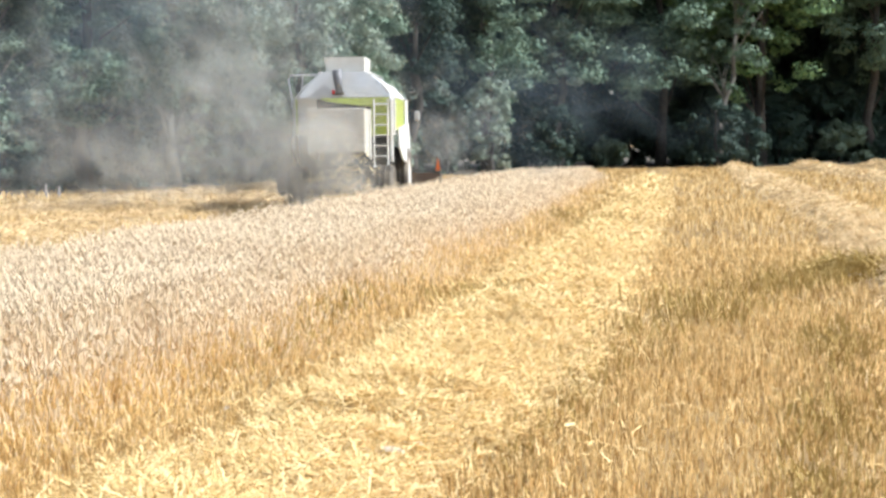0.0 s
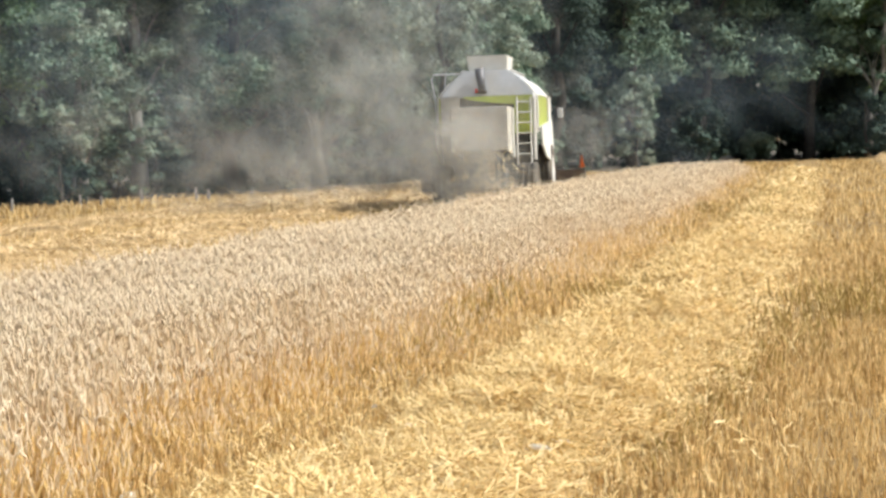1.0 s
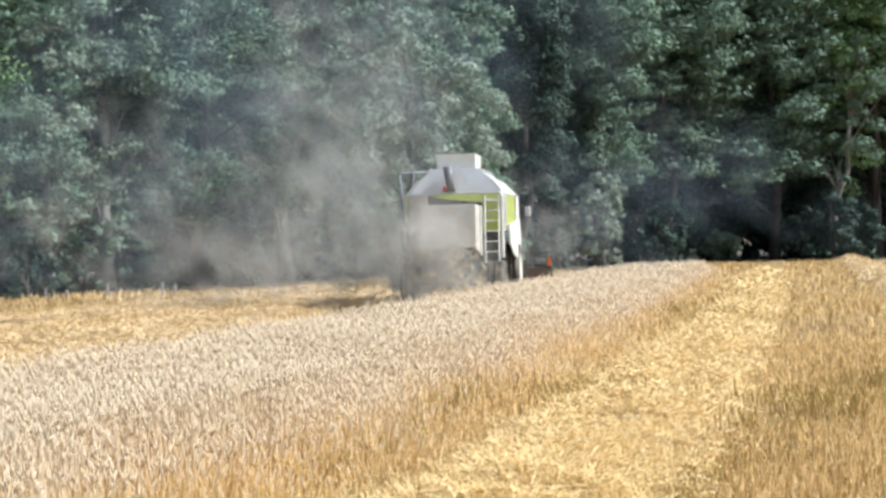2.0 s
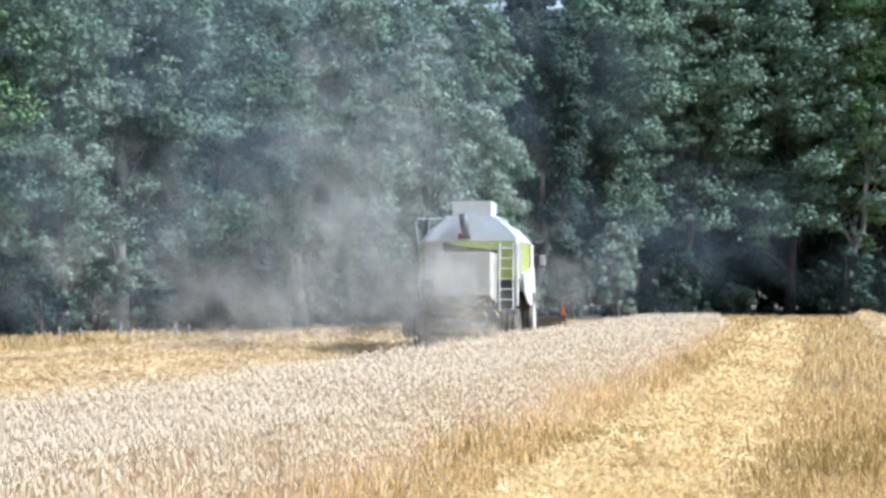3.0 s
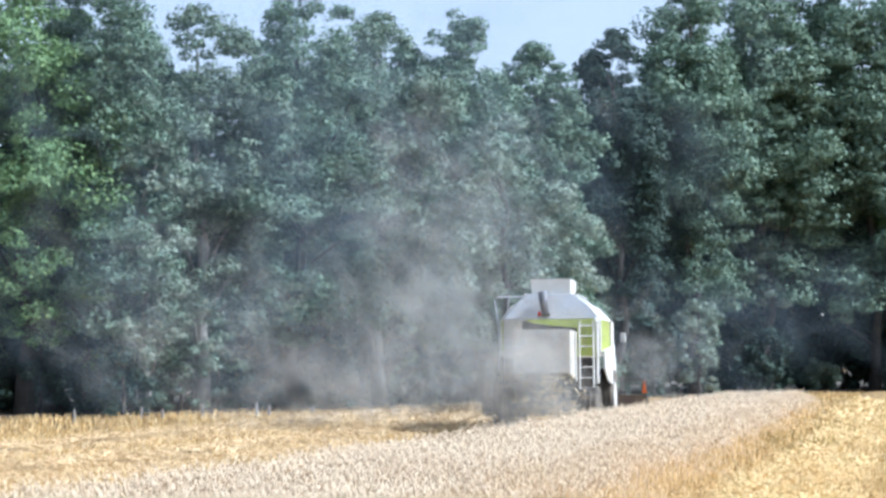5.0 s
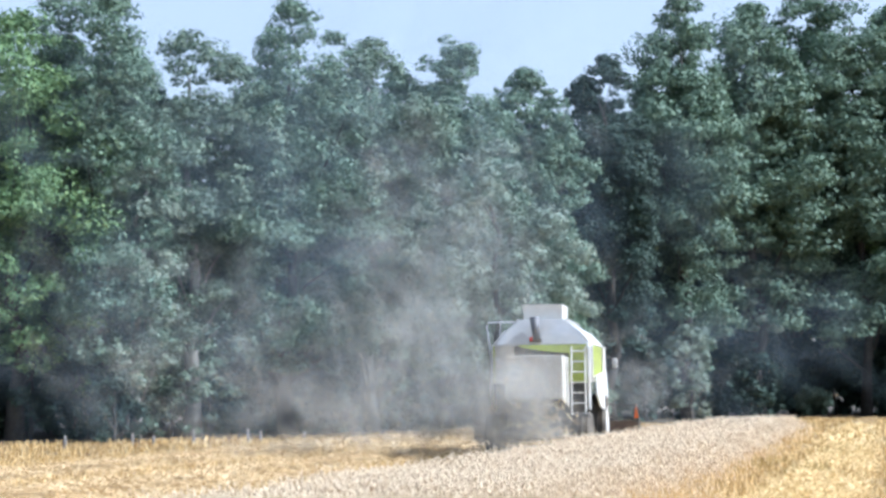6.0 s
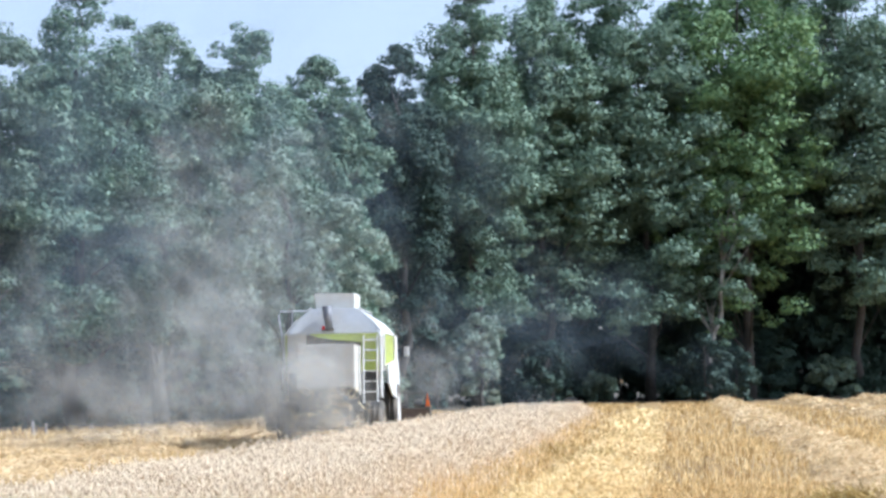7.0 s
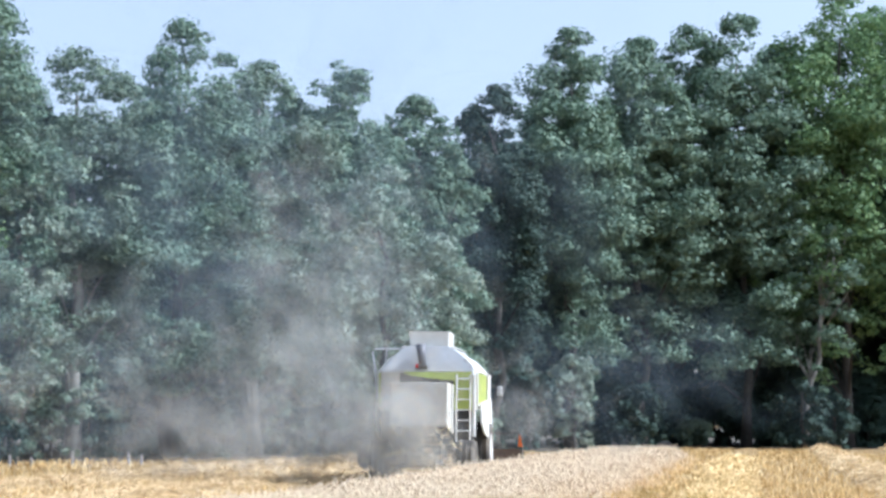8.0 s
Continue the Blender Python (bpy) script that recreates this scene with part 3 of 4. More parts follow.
tree("poplar_tree", -15.6, 63, 12.8, 2.0, "light", 1521, "pale leafy poplar at the wood's edge", low=0.14, spires=4, clumps=200, per=60, leaf=0.10, trunk_r=0.16, mat=pale_bark)
tree("birch_tree", 26.2, 107.5, 15.5, 3.0, "oak", 1531, "birch with bare pale limbs", low=0.35, spires=4, clumps=90, per=60, leaf=0.15, lean=0.16, trunk_r=0.24, mat=pale_bark, limbs=22)
tree("oak_tree", 15.2, 107, 12.0, 2.2, "light", 1541, "young oak with yellowing leaves", low=0.55, spires=3, clumps=70, per=60, leaf=0.14, trunk_r=0.15)
# undergrowth that closes the wood's floor, its leaves coloured dark for the shade there
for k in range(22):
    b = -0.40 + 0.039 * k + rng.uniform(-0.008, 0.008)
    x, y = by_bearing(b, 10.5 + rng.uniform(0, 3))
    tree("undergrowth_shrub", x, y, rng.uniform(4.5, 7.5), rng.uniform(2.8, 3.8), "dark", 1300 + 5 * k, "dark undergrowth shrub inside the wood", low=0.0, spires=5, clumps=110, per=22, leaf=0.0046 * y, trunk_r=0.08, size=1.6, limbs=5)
# shrubs along the wood's foot, most with shade put into their leaf colour
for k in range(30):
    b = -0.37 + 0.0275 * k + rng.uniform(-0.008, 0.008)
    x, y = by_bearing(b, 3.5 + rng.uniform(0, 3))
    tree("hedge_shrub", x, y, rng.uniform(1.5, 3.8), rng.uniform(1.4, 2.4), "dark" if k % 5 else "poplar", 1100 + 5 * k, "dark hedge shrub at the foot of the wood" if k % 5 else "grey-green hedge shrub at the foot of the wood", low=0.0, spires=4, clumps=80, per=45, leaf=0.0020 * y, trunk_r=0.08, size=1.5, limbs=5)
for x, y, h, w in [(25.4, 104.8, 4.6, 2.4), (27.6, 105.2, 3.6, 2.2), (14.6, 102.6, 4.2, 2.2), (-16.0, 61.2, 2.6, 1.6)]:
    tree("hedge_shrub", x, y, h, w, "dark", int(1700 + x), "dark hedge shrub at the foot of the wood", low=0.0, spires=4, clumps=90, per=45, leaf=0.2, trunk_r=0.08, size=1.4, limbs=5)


# ---- the combine harvester ----
def wheel(parent, name, u, v, radius, width, rim_side):
    w = new(name)
    w.parent = parent
    w.location = (u, v, radius)
    h = width / 2
    tyre = lathe_x([(-h * 0.8, radius * 0.55), (-h, radius * 0.7), (-h, radius * 0.9), (-h * 0.75, radius * 0.98), (-h * 0.55, radius), (-h * 0.5, radius * 0.96), (-h * 0.1, radius * 0.96), (-h * 0.06, radius), (h * 0.06, radius), (h * 0.1, radius * 0.96), (h * 0.5, radius * 0.96), (h * 0.55, radius), (h * 0.75, radius * 0.98), (h, radius * 0.9), (h, radius * 0.7), (h * 0.8, radius * 0.55)], (0, 0, 0))
    part("tyre", tyre, tyre_rubber, w, "dusty black ribbed tyre")
    part("rim", lathe_x([(-h * 0.5, radius * 0.54), (h * 0.55 * rim_side, radius * 0.52), (h * 0.35 * rim_side, radius * 0.3), (h * 0.4 * rim_side, radius * 0.12), (h * 0.6 * rim_side, radius * 0.1)], (0, 0, 0)), white_paint, w, "pale steel rim")
    return w


def make_combine():
    c = tagged(new("combine_harvester"), "dusty white and lime-green combine harvester at work in wheat", "combine harvester")
    # straw hood at the back
    bm = slab([(-0.72, 0, 1.56), (0.72, 0, 1.56), (0.72, 0.04, 2.66), (-0.72, 0.04, 2.66)], 0.05, (0, 1, 0), bevel=0.012)
    hood = part("straw_hood", bm, hood_paint, c, "dusty pale grey rear hood panel")
    part("hood_side", slab([(-0.72, 0.06, 1.56), (-0.72, 2.0, 1.35), (-0.72, 2.0, 2.64), (-0.72, 0.06, 2.66)], 0.04, (1, 0, 0)), cream_paint, c)
    part("hood_side", slab([(0.68, 0.06, 1.56), (0.68, 2.0, 1.35), (0.68, 2.0, 2.64), (0.68, 0.06, 2.66)], 0.04, (1, 0, 0)), cream_paint, c)
    part("hood_top", slab([(-0.70, 0.08, 2.62), (0.70, 0.08, 2.62), (0.70, 2.0, 2.60), (-0.70, 2.0, 2.60)], 0.03, (0, 0, 1)), hood_paint, c)
    part("rib", box((-0.66, -0.022, 2.02), (0.66, 0.0, 2.05), 0.006), hood_paint, hood)
    part("rib", box((-0.66, -0.022, 1.60), (0.66, 0.0, 1.63), 0.006), hood_paint, hood)
    # upper body: engine cover and tank in one tapering section
    sec = [(-1.27, 2.96), (-0.95, 3.36), (-0.60, 3.66), (0.60, 3.66), (0.95, 3.36), (1.27, 2.96)]
    rear = [(u, 1.98 if z < 3.2 else 2.05 if z < 3.5 else 2.15, z) for u, z in sec]
    bm = bmesh.new()
    a = [bm.verts.new(p) for p in rear]
    b = [bm.verts.new((u * 1.10, 5.4, z - 0.02)) for u, z in sec]
    bm.faces.new(a[::-1]), bm.faces.new(b)
    for k in range(6):
        bm.faces.new((a[k], a[(k + 1) % 6], b[(k + 1) % 6], b[k]))
    bmesh.ops.recalc_face_normals(bm, faces=bm.faces)
    bmesh.ops.bevel(bm, geom=list(bm.edges), offset=0.035, segments=2, affect="EDGES")
    part("engine_cover", bm, grey_paint, c, "light grey sloping engine cover")
    for s in (-1, 1):
        edge = [(s * 0.61, 2.2, 3.67), (s * 0.67, 5.3, 3.65), (s * 0.75, 5.3, 3.60), (s * 0.69, 2.2, 3.61)]
        # plates added over the grey slopes; their white paints the sun's brightness
        slope = [(s * 0.975, 2.12, 3.365), (s * 1.065, 5.3, 3.345), (s * 1.40, 5.38, 2.98), (s * 1.285, 2.04, 2.98)]
        part("sun_white_slope", slab(slope, 0.015, (s * 0.75, 0, 0.6)), white_paint, c, "sloping side coloured white for the sun on it")
        part("roof_trim", slab(edge, 0.03, (s * 0.7, 0, 0.7)), white_paint, c, "white trim strip")
        part("side_body", slab([(s * 1.27, 2.0, 2.02), (s * 1.40, 5.4, 2.25), (s * 1.40, 5.4, 2.97), (s * 1.27, 2.0, 2.97)], 0.06, (-s, 0, 0), bevel=0.01), lime_paint, c, "lime-green side cover")
        part("side_frame", slab([(s * 1.28, 2.0, 1.98), (s * 1.41, 5.4, 2.21), (s * 1.41, 5.4, 2.33), (s * 1.28, 2.0, 2.10)], 0.03, (s, 0, 0)), white_paint, c)
        part("side_frame", slab([(s * 1.385, 4.75, 2.2), (s * 1.41, 5.42, 2.2), (s * 1.41, 5.42, 2.99), (s * 1.385, 4.75, 2.99)], 0.035, (s, 0, 0)), white_paint, c)
        part("side_frame", slab([(s * 1.275, 2.0, 2.1), (s * 1.285, 2.3, 2.1), (s * 1.285, 2.3, 2.97), (s * 1.275, 2.0, 2.97)], 0.03, (s, 0, 0)), white_paint, c)
        part("wheel_guard", slab([(s * 1.36, 2.4, 2.16), (s * 1.42, 5.4, 2.34), (s * 1.46, 5.4, 1.45), (s * 1.48, 5.2, 0.56), (s * 1.48, 4.5, 0.54), (s * 1.46, 3.9, 1.25), (s * 1.41, 3.1, 1.35), (s * 1.375, 2.4, 1.65)], 0.05, (s, 0, 0), bevel=0.01), white_paint, c, "tapering white side panel")
    part("rear_panel", slab([(0.72, 2.0, 1.98), (1.25, 2.0, 1.98), (1.25, 2.0, 2.97), (0.72, 2.0, 2.97)], 0.05, (0, 1, 0)), lime_paint, c, "lime-green rear cover")
    part("rear_panel", slab([(-1.25, 2.0, 1.98), (-0.72, 2.0, 1.98), (-0.72, 2.0, 2.97), (-1.25, 2.0, 2.97)], 0.05, (0, 1, 0)), hood_paint, c, "dust-caked rear cover")
    arch = [(-0.6 + 1.82 * k / 10, 1.99, 2.98) for k in range(11)]
    arch += [(1.22 - 1.82 * k / 10, 1.99, 2.95 - 0.24 * (1 - k / 10) ** 0.6) for k in range(11)]
    part("rear_band", slab(arch, 0.03, (0, -1, 0)), lime_paint, c, "lime-green curved band")
    part("rear_bulkhead", box((-1.22, 2.06, 1.05), (1.22, 2.14, 2.96)), dark_metal, c, "dark inner bulkhead")
    part("chassis", box((-0.70, 2.15, 0.95), (0.70, 6.0, 2.2), 0.03), dark_metal, c, "dark threshing body")
    part("tank_body", box((-1.15, 2.2, 2.1), (1.15, 5.3, 2.94), 0.02), dark_metal, c)
    # grain tank extension
    bm = bmesh.new()
    lo = [(-0.50, 2.6), (0.50, 2.6), (0.52, 3.9), (-0.52, 3.9)]
    hi = [(-0.55, 2.5), (0.52, 2.5), (0.54, 4.0), (-0.57, 4.0)]
    a, b = [bm.verts.new((u, v, 3.66)) for u, v in lo], [bm.verts.new((u, v, 4.07)) for u, v in hi]
    i = [bm.verts.new((u * 0.93, v + (0.05 if v < 3 else -0.05), 4.07)) for u, v in hi]
    j = [bm.verts.new((u * 0.93, v + (0.05 if v < 3 else -0.05), 3.70)) for u, v in lo]
    for k in range(4):
        n = (k + 1) % 4
        bm.faces.new((a[k], a[n], b[n], b[k])), bm.faces.new((b[k], b[n], i[n], i[k])), bm.faces.new((i[k], i[n], j[n], j[k]))
    bm.faces.new(j), bm.faces.new(a[::-1])
    bmesh.ops.recalc_face_normals(bm, faces=bm.faces)
    part("tank_extension", bm, white_paint, c, "white flared grain tank extension")
    # exhaust and lamp on the rear slope
    stack = part("exhaust", tube([(-0.10, 1.93, 3.12), (-0.13, 1.91, 3.38), (-0.16, 1.93, 3.70)], 0.13, 12, taper=[0.09, 0.11, 0.13]), weathered_steel, c, "sooty exhaust stack", smooth=True)
    part("exhaust_bracket", box((-0.30, 1.90, 3.05), (0.02, 2.02, 3.14), 0.01), dark_metal, stack)
    part("work_lamp", box((-0.29, 1.88, 3.08), (-0.22, 1.97, 3.19), 0.012), red_lens, c, "small red lamp")
    # ladder
    ladder = new("ladder")
    ladder.parent = c
    for u in (0.80, 1.16):
        part("stile", tube([(u, 1.72, 1.15), (u, 1.74, 2.1), (u, 1.86, 2.92)], 0.024, 8), white_paint, ladder)
    for k in range(7):
        z = 1.18 + 0.27 * k
        part("rung", tube([(0.80, 1.72 + 0.02 * k, z), (1.16, 1.72 + 0.02 * k, z)], 0.02, 8), white_paint, ladder)
    part("grab_rail", tube([(1.25, 1.9, 1.30), (1.25, 1.84, 1.5), (1.25, 1.84, 2.9), (1.23, 1.95, 3.0)], 0.045, 10), white_paint, c)
    part("grab_rail", tube([(1.34, 1.98, 2.0), (1.34, 1.92, 2.1), (1.34, 1.92, 2.9), (1.30, 2.0, 2.98)], 0.022, 8), white_paint, c)
    part("grab_rail", tube([(0.76, 0.95, 1.40), (0.76, 0.95, 2.60)], 0.022, 8), white_paint, c)
    part("platform", box((0.74, 1.55, 1.02), (1.30, 2.05, 1.08), 0.01), dark_metal, c)
    # left guard rail with mirror arm
    rail = part("guard_rail", tube([(-0.72, 2.3, 3.60), (-1.42, 2.3, 3.60), (-1.48, 2.3, 3.50), (-1.40, 2.3, 2.95), (-1.36, 2.3, 2.3)], 0.025, 8), grey_paint, c, "thin steel guard rail")
    part("rail_post", tube([(-1.10, 2.3, 3.60), (-1.15, 2.3, 3.0)], 0.02, 6), grey_paint, rail)
    # axle, wheels
    part("rear_axle", tube([(-1.2, 1.35, 0.62), (1.2, 1.35, 0.62)], 0.11, 10), dark_metal, c)
    part("axle_frame", box((-0.5, 1.1, 0.62), (0.5, 2.3, 1.1), 0.02), dark_metal, c)
    wheel(c, "rear_wheel", -1.12, 1.35, 0.62, 0.46, -1)
    wheel(c, "rear_wheel", 1.12, 1.35, 0.62, 0.46, 1)
    wheel(c, "front_wheel", -1.36, 4.9, 0.85, 0.62, -1)
    wheel(c, "front_wheel", 1.30, 4.6, 0.85, 0.46, 1)
    # cab
    cab = new("cab")
    cab.parent = c
    part("cab_shell", box((-0.85, 5.5, 1.75), (0.85, 6.9, 3.25), 0.06), glass_dark, cab, "dark tinted cab glass")
    part("cab_roof", box((-0.95, 5.42, 3.25), (0.95, 7.05, 3.45), 0.06), white_paint, cab, "white cab roof")
    part("cab_floor", box((-0.9, 5.45, 1.6), (0.9, 6.95, 1.76), 0.02), dark_metal, cab)
    for s in (-1, 1):
        arm = part("mirror_arm", tube([(s * 0.9, 6.6, 2.75), (s * 1.62, 6.8, 2.72)], 0.018, 6), dark_metal, cab)
        part("mirror", box((s * 1.62 - 0.075, 6.76, 2.44), (s * 1.62 + 0.075, 6.84, 2.72), 0.025), white_paint, arm, "pale wing mirror")
    # cutting header
    head = new("header")
    head.parent = c
    head.location.x = -0.12
    part("header_back", slab([(-2.35, 6.9, 0.45), (2.35, 6.9, 0.45), (2.35, 6.8, 0.92), (-2.35, 6.8, 0.92)], 0.06, (0, 1, 0)), red_steel, head, "dusty red header back wall")
    part("header_floor", slab([(-2.35, 6.9, 0.42), (2.35, 6.9, 0.42), (2.35, 7.9, 0.30), (-2.35, 7.9, 0.30)], 0.05, (0, 0, 1)), red_steel, head)
    for s in (-2.40, 2.35):
        part("end_plate", slab([(s, 6.8, 0.38), (s, 8.2, 0.26), (s, 7.9, 0.70), (s, 7.2, 1.0), (s, 6.8, 1.05)], 0.05, (1, 0, 0)), dark_metal, head)
    part("auger", lathe_x([(-2.3, 0.2), (2.3, 0.2)], (0, 7.25, 0.62), 14), dark_metal, head)
    reel = new("reel")
    reel.parent = head
    for k in range(6):
        a = k * math.tau / 6
        y, z = 7.6 + 0.42 * math.cos(a), 1.0 + 0.42 * math.sin(a)
        part("reel_bar", tube([(-2.3, y, z), (2.3, y, z)], 0.022, 6), dark_metal, reel)
    for u in (-2.25, 0.0, 2.25):
        bm = bmesh.new()
        for k in range(6):
            a = k * math.tau / 6
            tube([(u, 7.6, 1.0), (u, 7.6 + 0.42 * math.cos(a), 1.0 + 0.42 * math.sin(a))], 0.018, 6, bm)
        part("reel_spider", bm, dark_metal, reel)
    part("marker", slab([(2.27, 6.78, 0.98), (2.40, 6.78, 0.98), (2.33, 6.78, 1.36)], 0.02, (0, -1, 0)), orange_paint, head, "orange triangular marker")
    part("feeder_house", slab([(-0.6, 5.9, 1.0), (-0.6, 6.85, 0.5), (-0.6, 6.85, 1.0), (-0.6, 5.9, 1.6)], 1.2, (1, 0, 0)), dark_metal, c)
    c.matrix_basis = pose(0.10, 40.0, 0, 0, 0, -6.5)
    return c


make_combine()


def straw_fall():
    """Straw that drops from the hood on to the fresh row."""
    r = np.random.default_rng(900)
    n = 220
    s = r.uniform(0, 1, n)
    c = np.stack([r.normal(0.35, 0.30 + 0.18 * s, n), 40.3 - 0.9 * s + r.normal(0, 0.22, n), 1.55 - 1.45 * s ** 0.8], -1)
    d = r.normal(0, 1, (n, 3))
    d /= np.linalg.norm(d, axis=1)[:, None]
    ln = r.uniform(0.06, 0.2, n)
    w = np.cross(d, r.normal(0, 1, (n, 3)))
    w /= np.linalg.norm(w, axis=1)[:, None]
    d, w = d * ln[:, None], w * 0.012
    v = np.stack([c - d - w, c - d + w, c + d + w, c + d - w], 1).reshape(-1, 3)
    return tagged(bulk("falling_straw", v, np.arange(4 * n).reshape(-1, 4), straw_mat), "golden straw heap dropping behind the harvester", "straw", kind="stuff")


straw_fall()


def drift(name, puffs, floor, mat, label, seed):
    """Drifting dust and painted air haze: soft thin wisps scattered round lines from c0 to c1, thinned out into
    billows.
    """
    r = np.random.default_rng(seed)
    pts, sizes = [], []
    for n, c0, c1, s0, s1, size in puffs:
        s = r.uniform(0, 1, n)
        c = np.array(c0) + (np.array(c1) - np.array(c0)) * s[:, None]
        p = c + r.normal(0, 1, (n, 3)) * (s0 + (s1 - s0) * s)[:, None] * np.array([1, 0.8, 0.75])
        field = np.sin(p[:, 0] * 1.3 + 2 * np.sin(p[:, 2] * 0.7)) * np.sin(p[:, 2] * 1.5 + p[:, 1] * 0.8) * 0.5 + 0.5
        keep = (p[:, 2] > floor) & (r.uniform(0, 1, n) < 0.30 + 0.70 * field)
        pts.append(p[keep])
        sizes.append((size * r.uniform(0.6, 1.5, n))[keep])
    p, s = np.concatenate(pts), np.concatenate(sizes)[:, None]
    n = len(p)
    d = r.normal(0, 1, (n, 3))
    d /= np.linalg.norm(d, axis=1)[:, None]
    w = np.cross(d, r.normal(0, 1, (n, 3)))
    w /= np.linalg.norm(w, axis=1)[:, None]
    turn = np.arange(8) * math.tau / 8
    rim = [p + (d * math.cos(a) + w * math.sin(a)) * s for a in turn]
    v = np.stack([p, *rim], 1)
    v[:, :, 2] = np.maximum(v[:, :, 2], 0.03)
    i = 9 * np.arange(n)[:, None]
    f = np.concatenate([i + [0, 1 + k, 1 + (k + 1) % 8] for k in range(8)])
    ob = bulk(name, v.reshape(-1, 3), f, mat)
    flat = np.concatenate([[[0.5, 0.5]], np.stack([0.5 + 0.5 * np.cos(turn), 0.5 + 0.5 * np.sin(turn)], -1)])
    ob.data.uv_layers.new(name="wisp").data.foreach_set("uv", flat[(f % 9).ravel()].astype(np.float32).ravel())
    return tagged(ob, label, "dust", kind="stuff")


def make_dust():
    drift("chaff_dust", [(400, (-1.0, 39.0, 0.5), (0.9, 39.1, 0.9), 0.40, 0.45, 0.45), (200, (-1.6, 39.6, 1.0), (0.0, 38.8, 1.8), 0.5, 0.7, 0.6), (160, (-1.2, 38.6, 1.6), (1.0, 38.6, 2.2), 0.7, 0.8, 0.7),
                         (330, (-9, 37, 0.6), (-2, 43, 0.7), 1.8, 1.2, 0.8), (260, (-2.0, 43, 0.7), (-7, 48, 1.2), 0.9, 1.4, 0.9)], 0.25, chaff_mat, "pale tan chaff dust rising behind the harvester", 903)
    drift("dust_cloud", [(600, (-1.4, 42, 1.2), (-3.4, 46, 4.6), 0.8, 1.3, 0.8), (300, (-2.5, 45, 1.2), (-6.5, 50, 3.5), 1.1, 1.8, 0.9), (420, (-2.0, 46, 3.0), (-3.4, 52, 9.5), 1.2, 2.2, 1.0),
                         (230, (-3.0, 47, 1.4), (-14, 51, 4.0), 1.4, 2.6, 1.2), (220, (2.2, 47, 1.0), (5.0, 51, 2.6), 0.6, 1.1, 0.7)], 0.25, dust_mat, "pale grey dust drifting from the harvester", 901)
    # veil added to imitate bluish air haze; its last puff is thin dust
    drift("haze_veil", [(650, (-15, 51, 4.0), (1, 54, 6.5), 3.5, 5.0, 2.0), (480, (-14, 51, 11.0), (3, 56, 11.0), 4.0, 4.5, 2.2), (110, (3.5, 52, 2.5), (11, 62, 4.5), 1.4, 2.2, 1.8)],
          0.6, haze_mat, "thin bluish veil imitating air haze before the wood, with thin dust at the right", 902)


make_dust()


# ---- small things in the field ----
def make_weeds():
    """Olive and brown dry weeds that grow in patches between the stems."""
    r = np.random.default_rng(910)
    vs, fs, base = [], [], 0
    for x0, y0, sx, sy, n in [(3.58, 14.8, 0.35, 0.5, 260), (2.92, 9.1, 0.16, 0.5, 300), (2.25, 7.3, 0.16, 0.35, 220), (4.03, 12.3, 0.16, 0.5, 240), (1.28, 16.1, 0.22, 0.3, 160), (4.94, 17.4, 0.5, 0.35, 260),
                              (5.4, 31.4, 0.35, 0.5, 120), (0.2, 17.6, 0.25, 1.6, 420), (-0.02, 17.5, 0.06, 0.08, 60), (6.3, 19.2, 0.5, 0.5, 200), (-0.7, 13.4, 0.15, 1.0, 260), (5.2, 36.0, 0.3, 2.0, 160), (7.5, 40.0, 0.4, 1.5, 120),
                              (1.02, 8.6, 0.14, 0.8, 300), (1.6, 10.6, 0.16, 0.9, 300), (2.5, 12.9, 0.22, 0.9, 220), (3.7, 11.5, 0.13, 0.9, 260), (2.85, 9.2, 0.12, 0.7, 200), (2.25, 7.3, 0.10, 0.5, 160), (3.66, 15.5, 0.4, 0.35, 160), (-0.1, 15.0, 0.16, 0.9, 260), (-0.5, 12.6, 0.16, 0.6, 220), (5.7, 17.9, 0.5, 0.4, 260)]:
        y = y0 + r.normal(0, sy, n)
        x = x0 + r.normal(0, sx, n) + LANE * (y - y0)
        h = r.uniform(0.12, 0.30, n) * np.clip(y / 17, 0.45, 1)
        v, f = blades(x, y, ground_height(x, y) + row_mound(x, y) * 0.7, h, r.uniform(0.006, 0.014, n) * (1 + y / 40), 0.35, int(911 + y0 * 10))
        vs.append(v), fs.append(f + base)
        base += len(v)
    return tagged(bulk("dry_weeds", np.concatenate(vs), np.concatenate(fs), weed_mat), "olive-brown dry weeds in patches among stubble", "weeds", kind="stuff")


def stake(x, y, height, lean):
    """A weathered, slightly tapering stake, split at the top."""
    thing = tagged(new("fence_stake"), "short weathered grey wooden stake before the wood", "stake", group="stakes along the wood")
    bm = tube([(0, 0, -0.1), (lean * 0.5, 0, height * 0.5), (lean, 0, height)], 0, 7, taper=[0.06, 0.055, 0.045])
    tube([(lean, 0, height), (lean + 0.01, 0, height + 0.05)], 0, 7, bm, taper=[0.045, 0.02])
    part("shaft", bm, post_wood, thing)
    thing.matrix_basis = pose(x, y, float(ground_height(np.array(x), np.array(y))))
    return thing


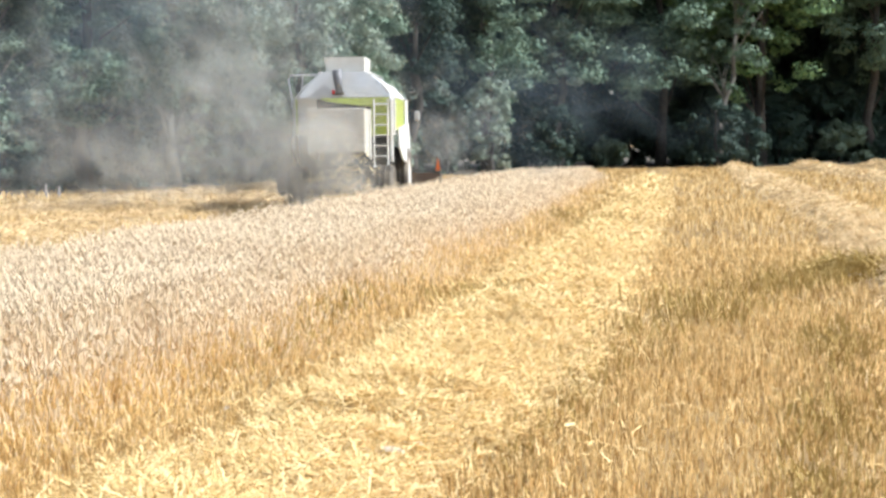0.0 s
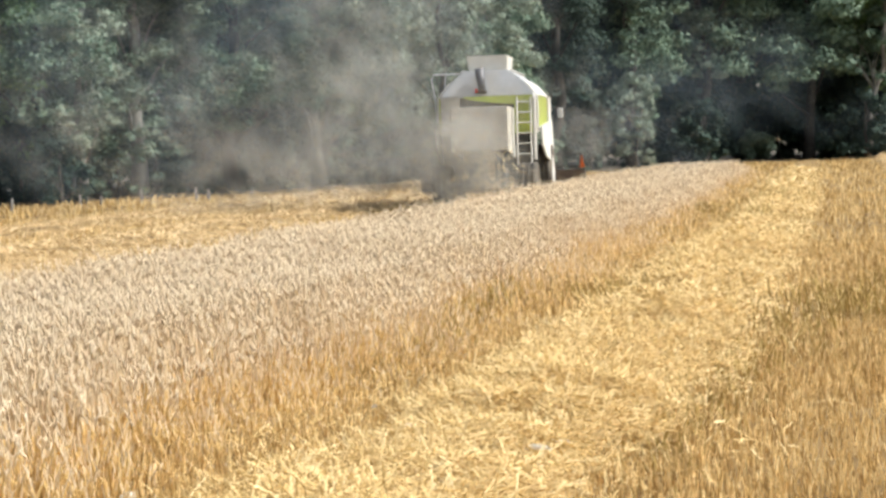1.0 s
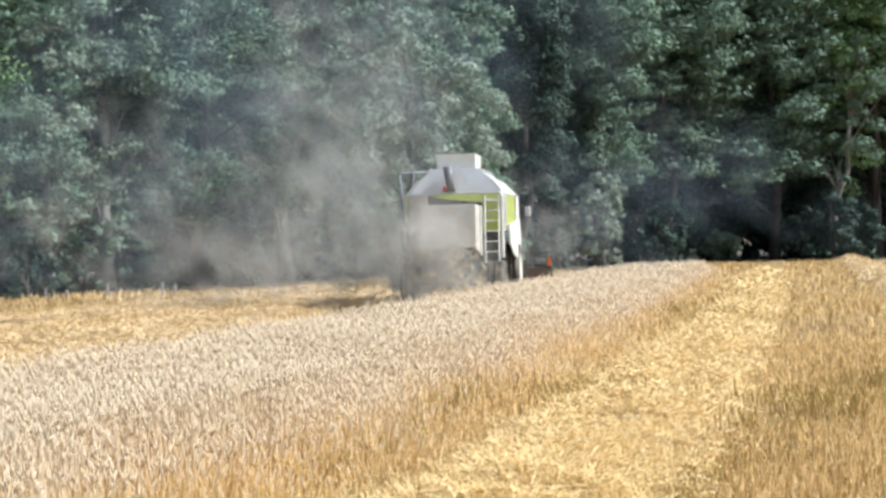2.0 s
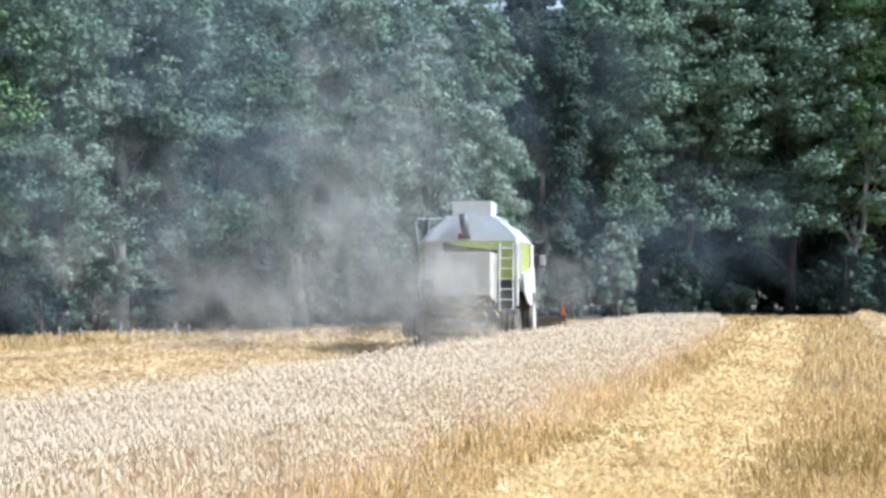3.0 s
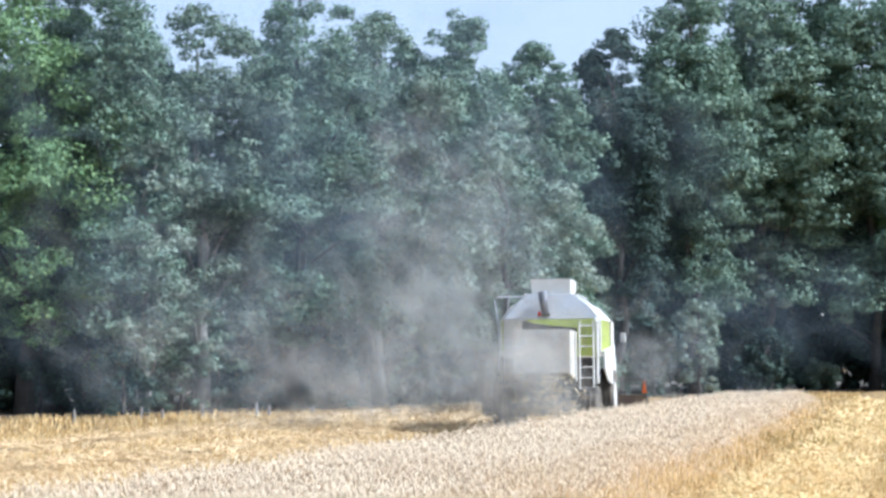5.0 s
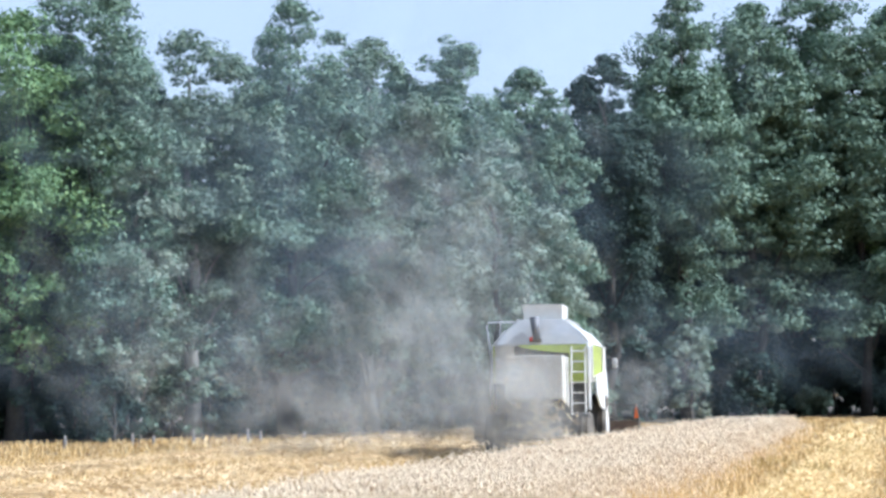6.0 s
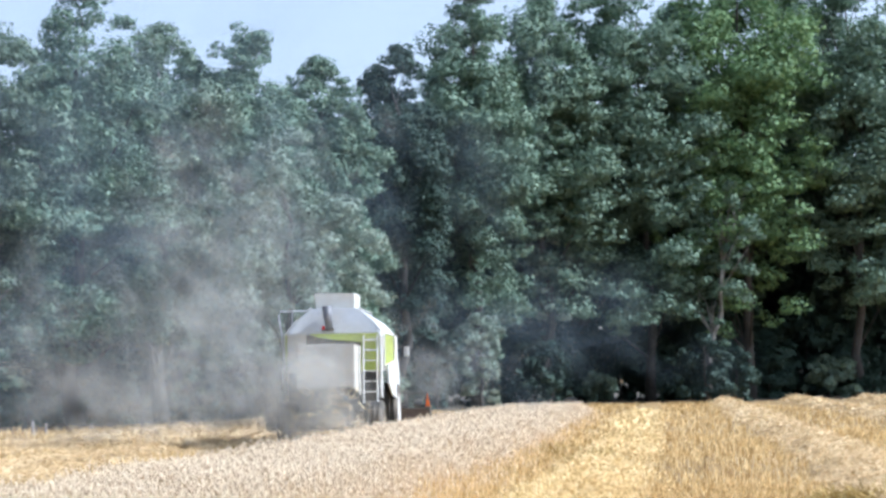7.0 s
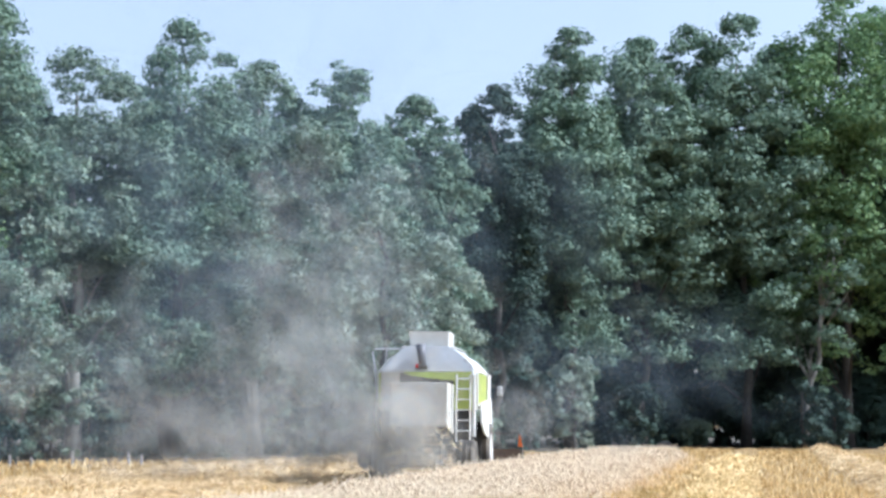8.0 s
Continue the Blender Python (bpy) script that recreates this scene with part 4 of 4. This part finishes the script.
def scrap(x, y, length, turn):
    """A bent pale piece of straw sheath lying on the straw."""
    thing = tagged(new("pale_scrap"), "small whitish bent scrap lying on straw", "scrap", group="pale scraps")
    bm = bmesh.new()
    rows = [[bm.verts.new((length * (k / 5 - 0.5), w * 0.16 * length * (1 - abs(k / 5 - 0.5) * 1.2), 0.12 * length * math.sin(k * 0.6) - abs(w) * 0.02)) for w in (-1, 0, 1)] for k in range(6)]
    for a, b in zip(rows, rows[1:]):
        for k in range(2):
            bm.faces.new((a[k], a[k + 1], b[k + 1], b[k]))
    bmesh.ops.solidify(bm, geom=list(bm.faces), thickness=0.004)
    part("sheath", bm, pale_stone, thing)
    xa, ya = np.array([x]), np.array([y])
    thing.matrix_basis = pose(x, y, float((ground_height(xa, ya) + row_mound(xa, ya))[0]) + 0.07, 12, 8, turn)
    return thing


make_weeds()
for x, y, h, lean in [(-12.25, 58.0, 0.50, 0.01), (-10.4, 59.0, 0.55, -0.02), (-10.0, 59.2, 0.48, 0.03), (-14.2, 56.8, 0.42, 0.02), (-13.5, 57.2, 0.30, -0.03), (-8.6, 60.8, 0.36, 0.02), (-16.4, 56.0, 0.40, 0.0)]:
    stake(x, y, h, lean)
for x, y, ln, turn in [(0.26, 7.75, 0.13, 10), (-1.69, 7.4, 0.13, 70), (-1.64, 6.75, 0.11, 35), (-0.40, 8.75, 0.12, 40), (-0.68, 9.87, 0.09, 120), (0.38, 8.0, 0.12, 5), (6.15, 18.4, 0.22, -5), (-0.73, 7.1, 0.08, 60)]:
    scrap(x, y, ln, turn)


def straw_clump(x, y):
    """A trampled clump of straw with a dark hollow under it."""
    r = np.random.default_rng(930)
    n = 420
    a, d = r.uniform(0, math.tau, n), r.uniform(0.05, 0.55, n)
    c = np.stack([x + np.cos(a) * d * 1.3, y + np.sin(a) * d, 0.10 + 0.22 * r.uniform(0, 1, n) * (1 - d)], -1)
    t = r.normal(0, 1, (n, 3)) * np.array([1, 1, 0.5])
    t /= np.linalg.norm(t, axis=1)[:, None]
    w = np.cross(t, r.normal(0, 1, (n, 3)))
    w /= np.linalg.norm(w, axis=1)[:, None]
    t, w = t * r.uniform(0.06, 0.22, n)[:, None], w * 0.007
    c[:, 2] = np.maximum(c[:, 2], np.abs(t[:, 2]) + 0.02)
    v = np.stack([c - t - w, c - t + w, c + t + w, c + t - w], 1).reshape(-1, 3)
    return tagged(bulk("straw_clump", v, np.arange(4 * n).reshape(-1, 4), weed_mat), "trampled brown straw clump on the stubble", "straw", kind="stuff")


straw_clump(6.2, 18.5)
